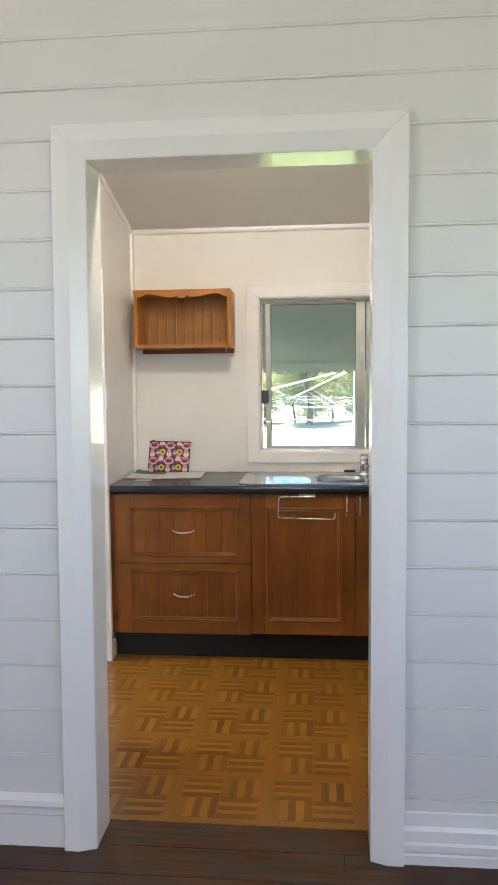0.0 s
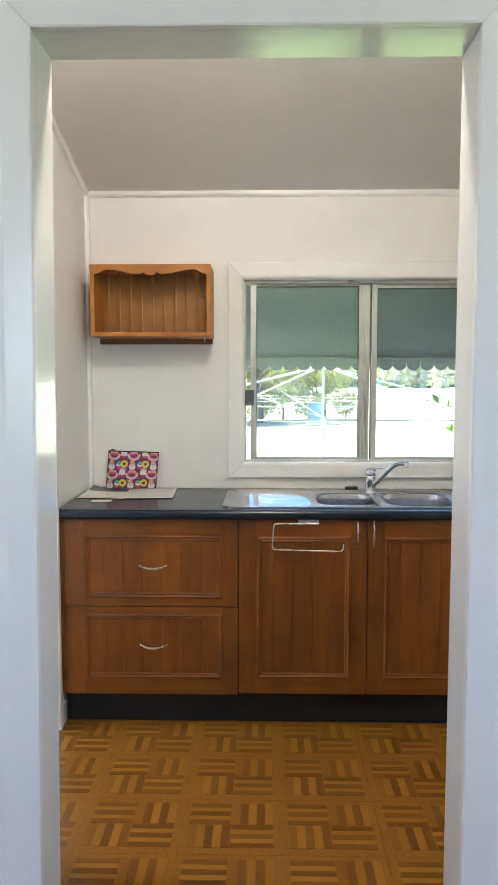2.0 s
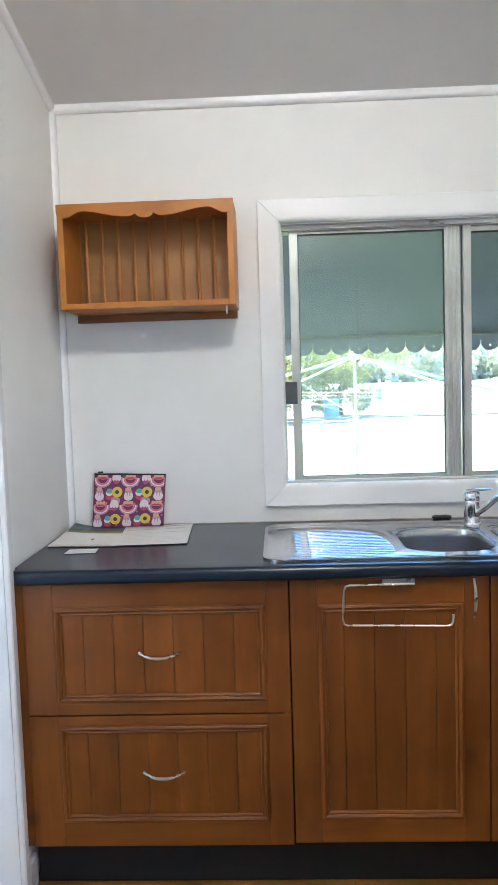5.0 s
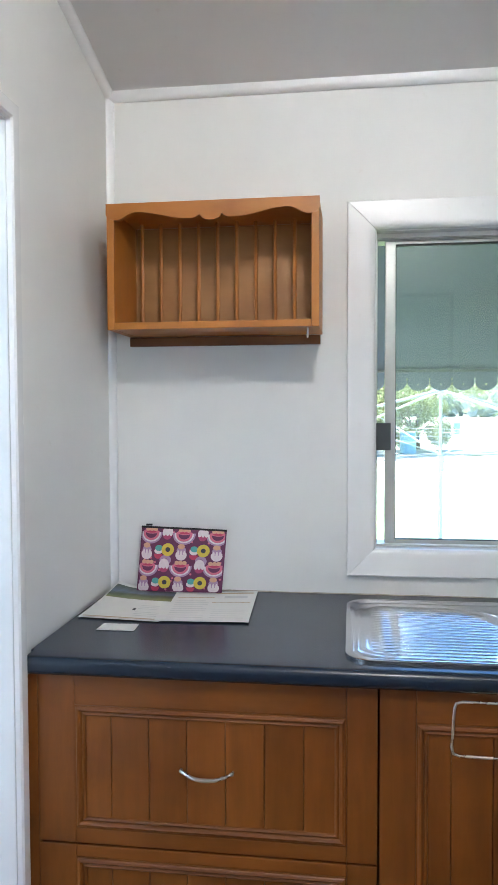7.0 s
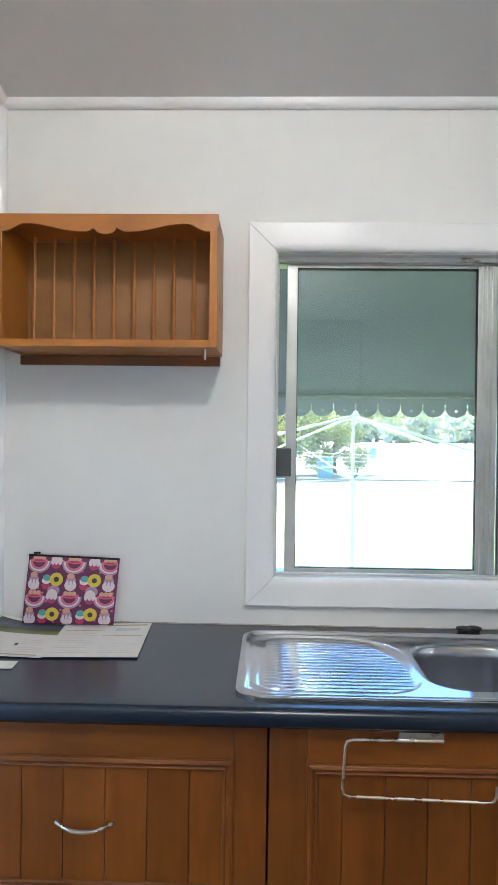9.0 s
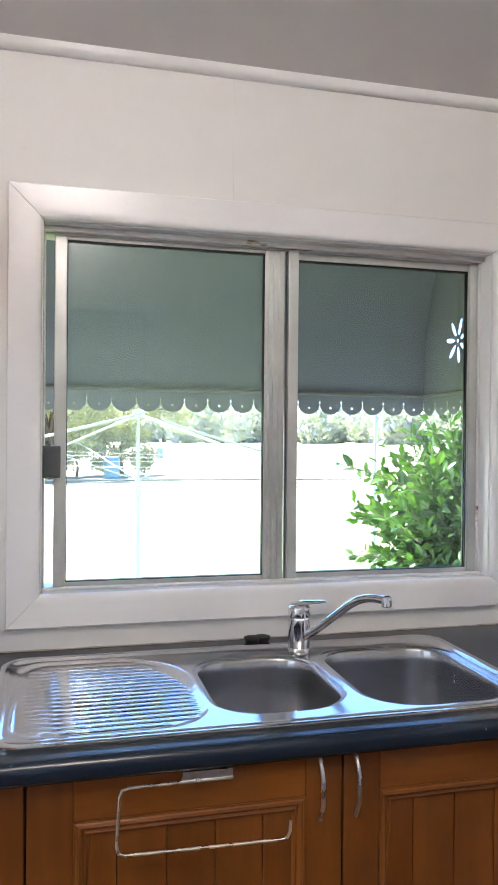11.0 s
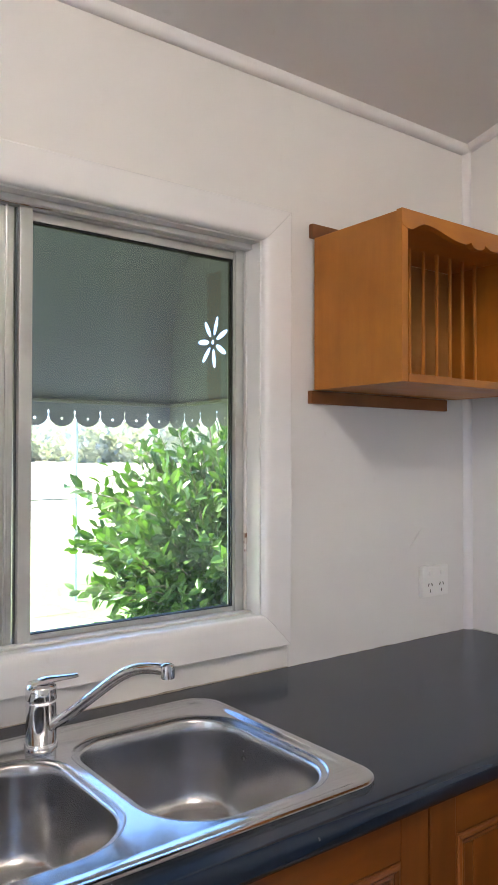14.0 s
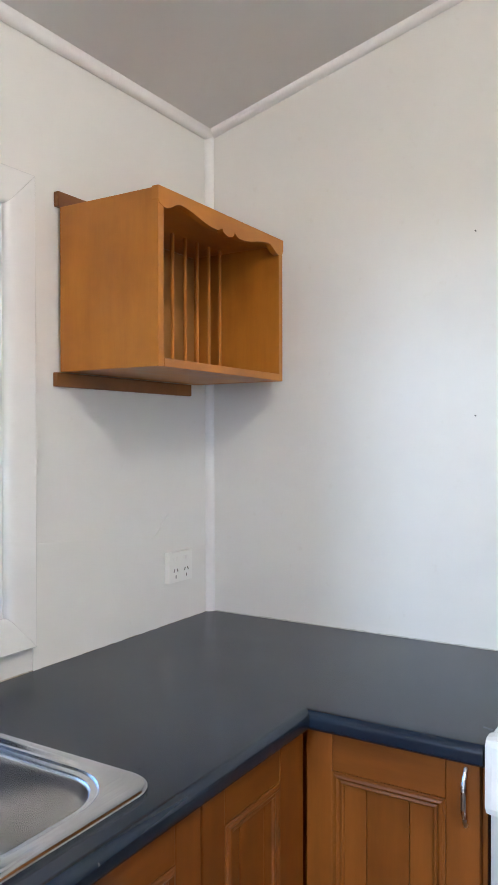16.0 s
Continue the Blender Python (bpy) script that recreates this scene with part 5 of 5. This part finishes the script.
tagged(new("far_woods", mesh_from("far_woods", vs, fs, HAZED_FAR_LEAF)), "line of distant trees past the paddock", "woods", "", "stuff")

# rotary clothesline
hoist = thing("rotary_clothesline", (1.53, 5.44, GZ), "galvanised steel rotary clothesline on the lawn", "clothesline")
HZ = 1.60
part("post", tube(bmesh.new(), [(1.53, 5.44, GZ - 0.05), (1.53, 5.44, 0.95)], 0.021, 12), GALV, hoist, smooth=True)
part("inner_post", tube(bmesh.new(), [(1.53, 5.44, 0.95), (1.53, 5.44, HZ)], 0.015, 12), GALV, hoist, smooth=True)
part("winder", box_bm((1.505, 5.41, 0.82), (1.565, 5.46, 0.98), 0.01), GALV, hoist)
part("hub", turned(bmesh.new(), 1.53, 5.44, [(0.03, HZ - 0.04), (0.06, HZ - 0.02), (0.06, HZ + 0.03), (0.03, HZ + 0.05)], 12), GALV, hoist, smooth=True)
tips = []
for k in range(4):
    a = radians(28 + 90 * k)
    e = Vector((1.53 + 1.9 * math.cos(a), 5.44 + 1.9 * math.sin(a), HZ - 0.42))
    tips.append(e)
    part("arm", tube(bmesh.new(), [(1.53, 5.44, HZ), e], [0.014, 0.011], 8), GALV, hoist, smooth=True)
    part("stay", tube(bmesh.new(), [(1.53, 5.44, HZ - 0.62), Vector((1.53, 5.44, HZ)).lerp(e, 0.62)], 0.0045, 6), GALV, hoist)
for f in (1.0, 1.3, 0.9):
    for k in range(4):
        a, b = [Vector((1.53, 5.44, HZ)).lerp(tips[(k + q) % 4], f) for q in (0, 1)]
        part("line", tube(bmesh.new(), [a, a.lerp(b, 0.5) + Vector((0, 0, -0.03)), b], 0.0025, 5), GALV, hoist)
# a steel post with a straight wire
wirepost = thing("line_post", (5.6, 9.2, GZ), "slim steel post carrying a straight wire", "post")
part("post", tube(bmesh.new(), [(5.6, 9.2, GZ - 0.05), (5.6, 9.2, 2.4)], 0.022, 10), GALV, wirepost, smooth=True)
part("post", tube(bmesh.new(), [(-9.0, 9.2, GZ - 0.05), (-9.0, 9.2, 0.95)], 0.03, 10), GALV, wirepost, smooth=True)
part("wire", tube(bmesh.new(), [(-9.0, 9.2, 0.765), (5.6, 9.2, 0.765)], 0.011, 6), GREY_PLASTIC, wirepost)
for dx, dy, w in ((3.5, 37, 0.4), (10.3, 70, 0.34)):
    drum = thing("blue_drum", (dx, dy, GZ), "pale blue plastic drum standing by the trees", "drum", "blue drums")
    part("body", turned(bmesh.new(), dx, dy, [(w * 0.9, GZ), (w, GZ + 0.1), (w * 0.98, GZ + 0.5), (w * 1.02, GZ + 0.55), (w, GZ + 1.0), (w * 0.9, GZ + 1.06)], 20), BLUE_DRUM, drum, smooth=True)


# ---- pieces of walls and floors, last ----
def board_profile(h):
    """(z, proud) of one lining board with a beaded lower edge."""
    return [(0.0, -0.005), (0.0003, -0.0028), (0.002, 0.0004), (0.0055, 0.0006), (0.007, -0.0014), (0.0086, -0.0016), (0.0105, 0.0), (h - 0.0028, 0.0), (h - 0.0003, -0.0022), (h - 0.0003, -0.005)]


def lining(x0, x1, z0, z1):
    bm = bmesh.new()
    prof = [p for p in board_profile(z1 - z0)]
    loft(bm, [[(x, BOARD_Y - w, z0 + z) for z, w in prof] + [(x, WALL_F - 0.0005, z1), (x, WALL_F - 0.0005, z0)] for x in (x0, x1)], True, True)
    part("board", bm, BOARD_PAINT, wall_door)


LEFT_P, RIGHT_P, Z_REF = 0.1403, 0.1374, 2.386
for k in range(-17, 5):
    for x0, x1, p in ((-1.7, DOOR_L - 0.06, LEFT_P), (DOOR_R + 0.06, 3.5, RIGHT_P)):
        z0, z1 = Z_REF + k * p, Z_REF + (k + 1) * p
        if k >= -1:
            continue
        lining(x0, x1, max(z0, 0.0), z1)
for k in range(-2, 5):
    z0 = Z_REF + k * 0.139
    if k == -2:
        lining(DOOR_L - 0.06, DOOR_R + 0.06, DOOR_H + 0.06, Z_REF - 0.139)
        continue
    split = 1.235 if k % 2 == 0 else 1.232
    lining(-1.7, split, z0, z0 + 0.139)
    lining(split + 0.0003, 3.5, z0, z0 + 0.139)

floor_front = structure("floor_front", box_bm((-1.7, -6.3, -0.0215), (3.5, -2.04, -0.016)), OLD_BOARD, "dark worn timber floorboards", "floor")
y = -2.036
r = random.Random(3)
k = 0
while y > -6.2:
    w = 0.138
    cutx = r.uniform(0.6, 1.6)
    if k == 0:
        spans = ((DOOR_L - 0.019, DOOR_R - 0.005),)
    else:
        spans = ((-1.7, cutx), (cutx + 0.0015, 3.5))
    for xa, xb in spans:
        part("floorboard", box_bm((xa, y - w + 0.002, -0.0155), (xb, y, 0.0), 0.0018), OLD_BOARD, floor_front)
    y -= w
    k += 1

TILE_X, TILE_Y = 0.3155, 0.2985
floor = structure("floor_kitchen", box_bm((-3.0, -2.035, -0.0215), (RIGHT, 0.0, -0.0005)), BORDER, "vinyl floor printed as basketweave parquet", "floor")


def tile_mesh(turn):
    """One vinyl tile: a plain wood border and four blocks of five slats."""
    bm = bmesh.new()
    tones = {}
    w, h = TILE_X - 0.0006, TILE_Y - 0.0006
    pts = [(0, 0), (w, 0), (w, h), (0, h)]
    loft(bm, [[(x, y, 0.0) for x, y in pts], [(x, y, 0.0024) for x, y in pts]], False, True)
    bu, bv = 0.132, 0.1185
    for i in range(2):
        for j in range(2):
            ox, oy = 0.026 + i * (bu + 0.004), 0.034 + j * (bv + 0.004)
            flatb = (i + j) % 2 == 1
            for s in range(5):
                if flatb:
                    a, b = (ox, oy + s * bv / 5 + 0.0004), (ox + bu, oy + (s + 1) * bv / 5 - 0.0004)
                else:
                    a, b = (ox + s * bu / 5 + 0.0004, oy), (ox + (s + 1) * bu / 5 - 0.0004, oy + bv)
                q4 = [(a[0], a[1]), (b[0], a[1]), (b[0], b[1]), (a[0], b[1])]
                tones[round(ox + (0 if flatb else s * bu / 5), 3), round(oy + (s * bv / 5 if flatb else 0), 3)] = (0, 2, 0, 2, 0)[s] if (i + j) % 2 else ((1, 0, 2, 0, 2)[s] if i else (1, 2, 0, 2, 0)[s])
                loft(bm, [[(x, y, 0.0023) for x, y in q4], [(x, y, 0.0030) for x, y in q4]], False, True)
    me = mesh_of("vinyl_tile", bm, BORDER)
    for v in VINYLS:
        me.materials.append(v)
    for f in me.polygons:
        if max(me.vertices[v].co.z for v in f.vertices) > 0.0026:
            lo = [min(me.vertices[v].co[k] for v in f.vertices) for k in (0, 1)]
            f.material_index = 1 + min(tones.items(), key=lambda t: abs(t[0][0] - lo[0]) + abs(t[0][1] - lo[1]))[1]
    return me


TILE = tile_mesh(0)
x_first, y_first = 0.574 - 2 * TILE_X + 0.0, -0.552
for i in range(9):
    for j in range(5):
        x = x_first + i * TILE_X
        yy = y_first - (j + 1) * TILE_Y
        if x < -0.1 or x + TILE_X > RIGHT or yy < -2.06:
            continue
        ob = new("vinyl_tile", TILE)
        ob.location = (x, yy, 0.0)
        ob.parent = floor
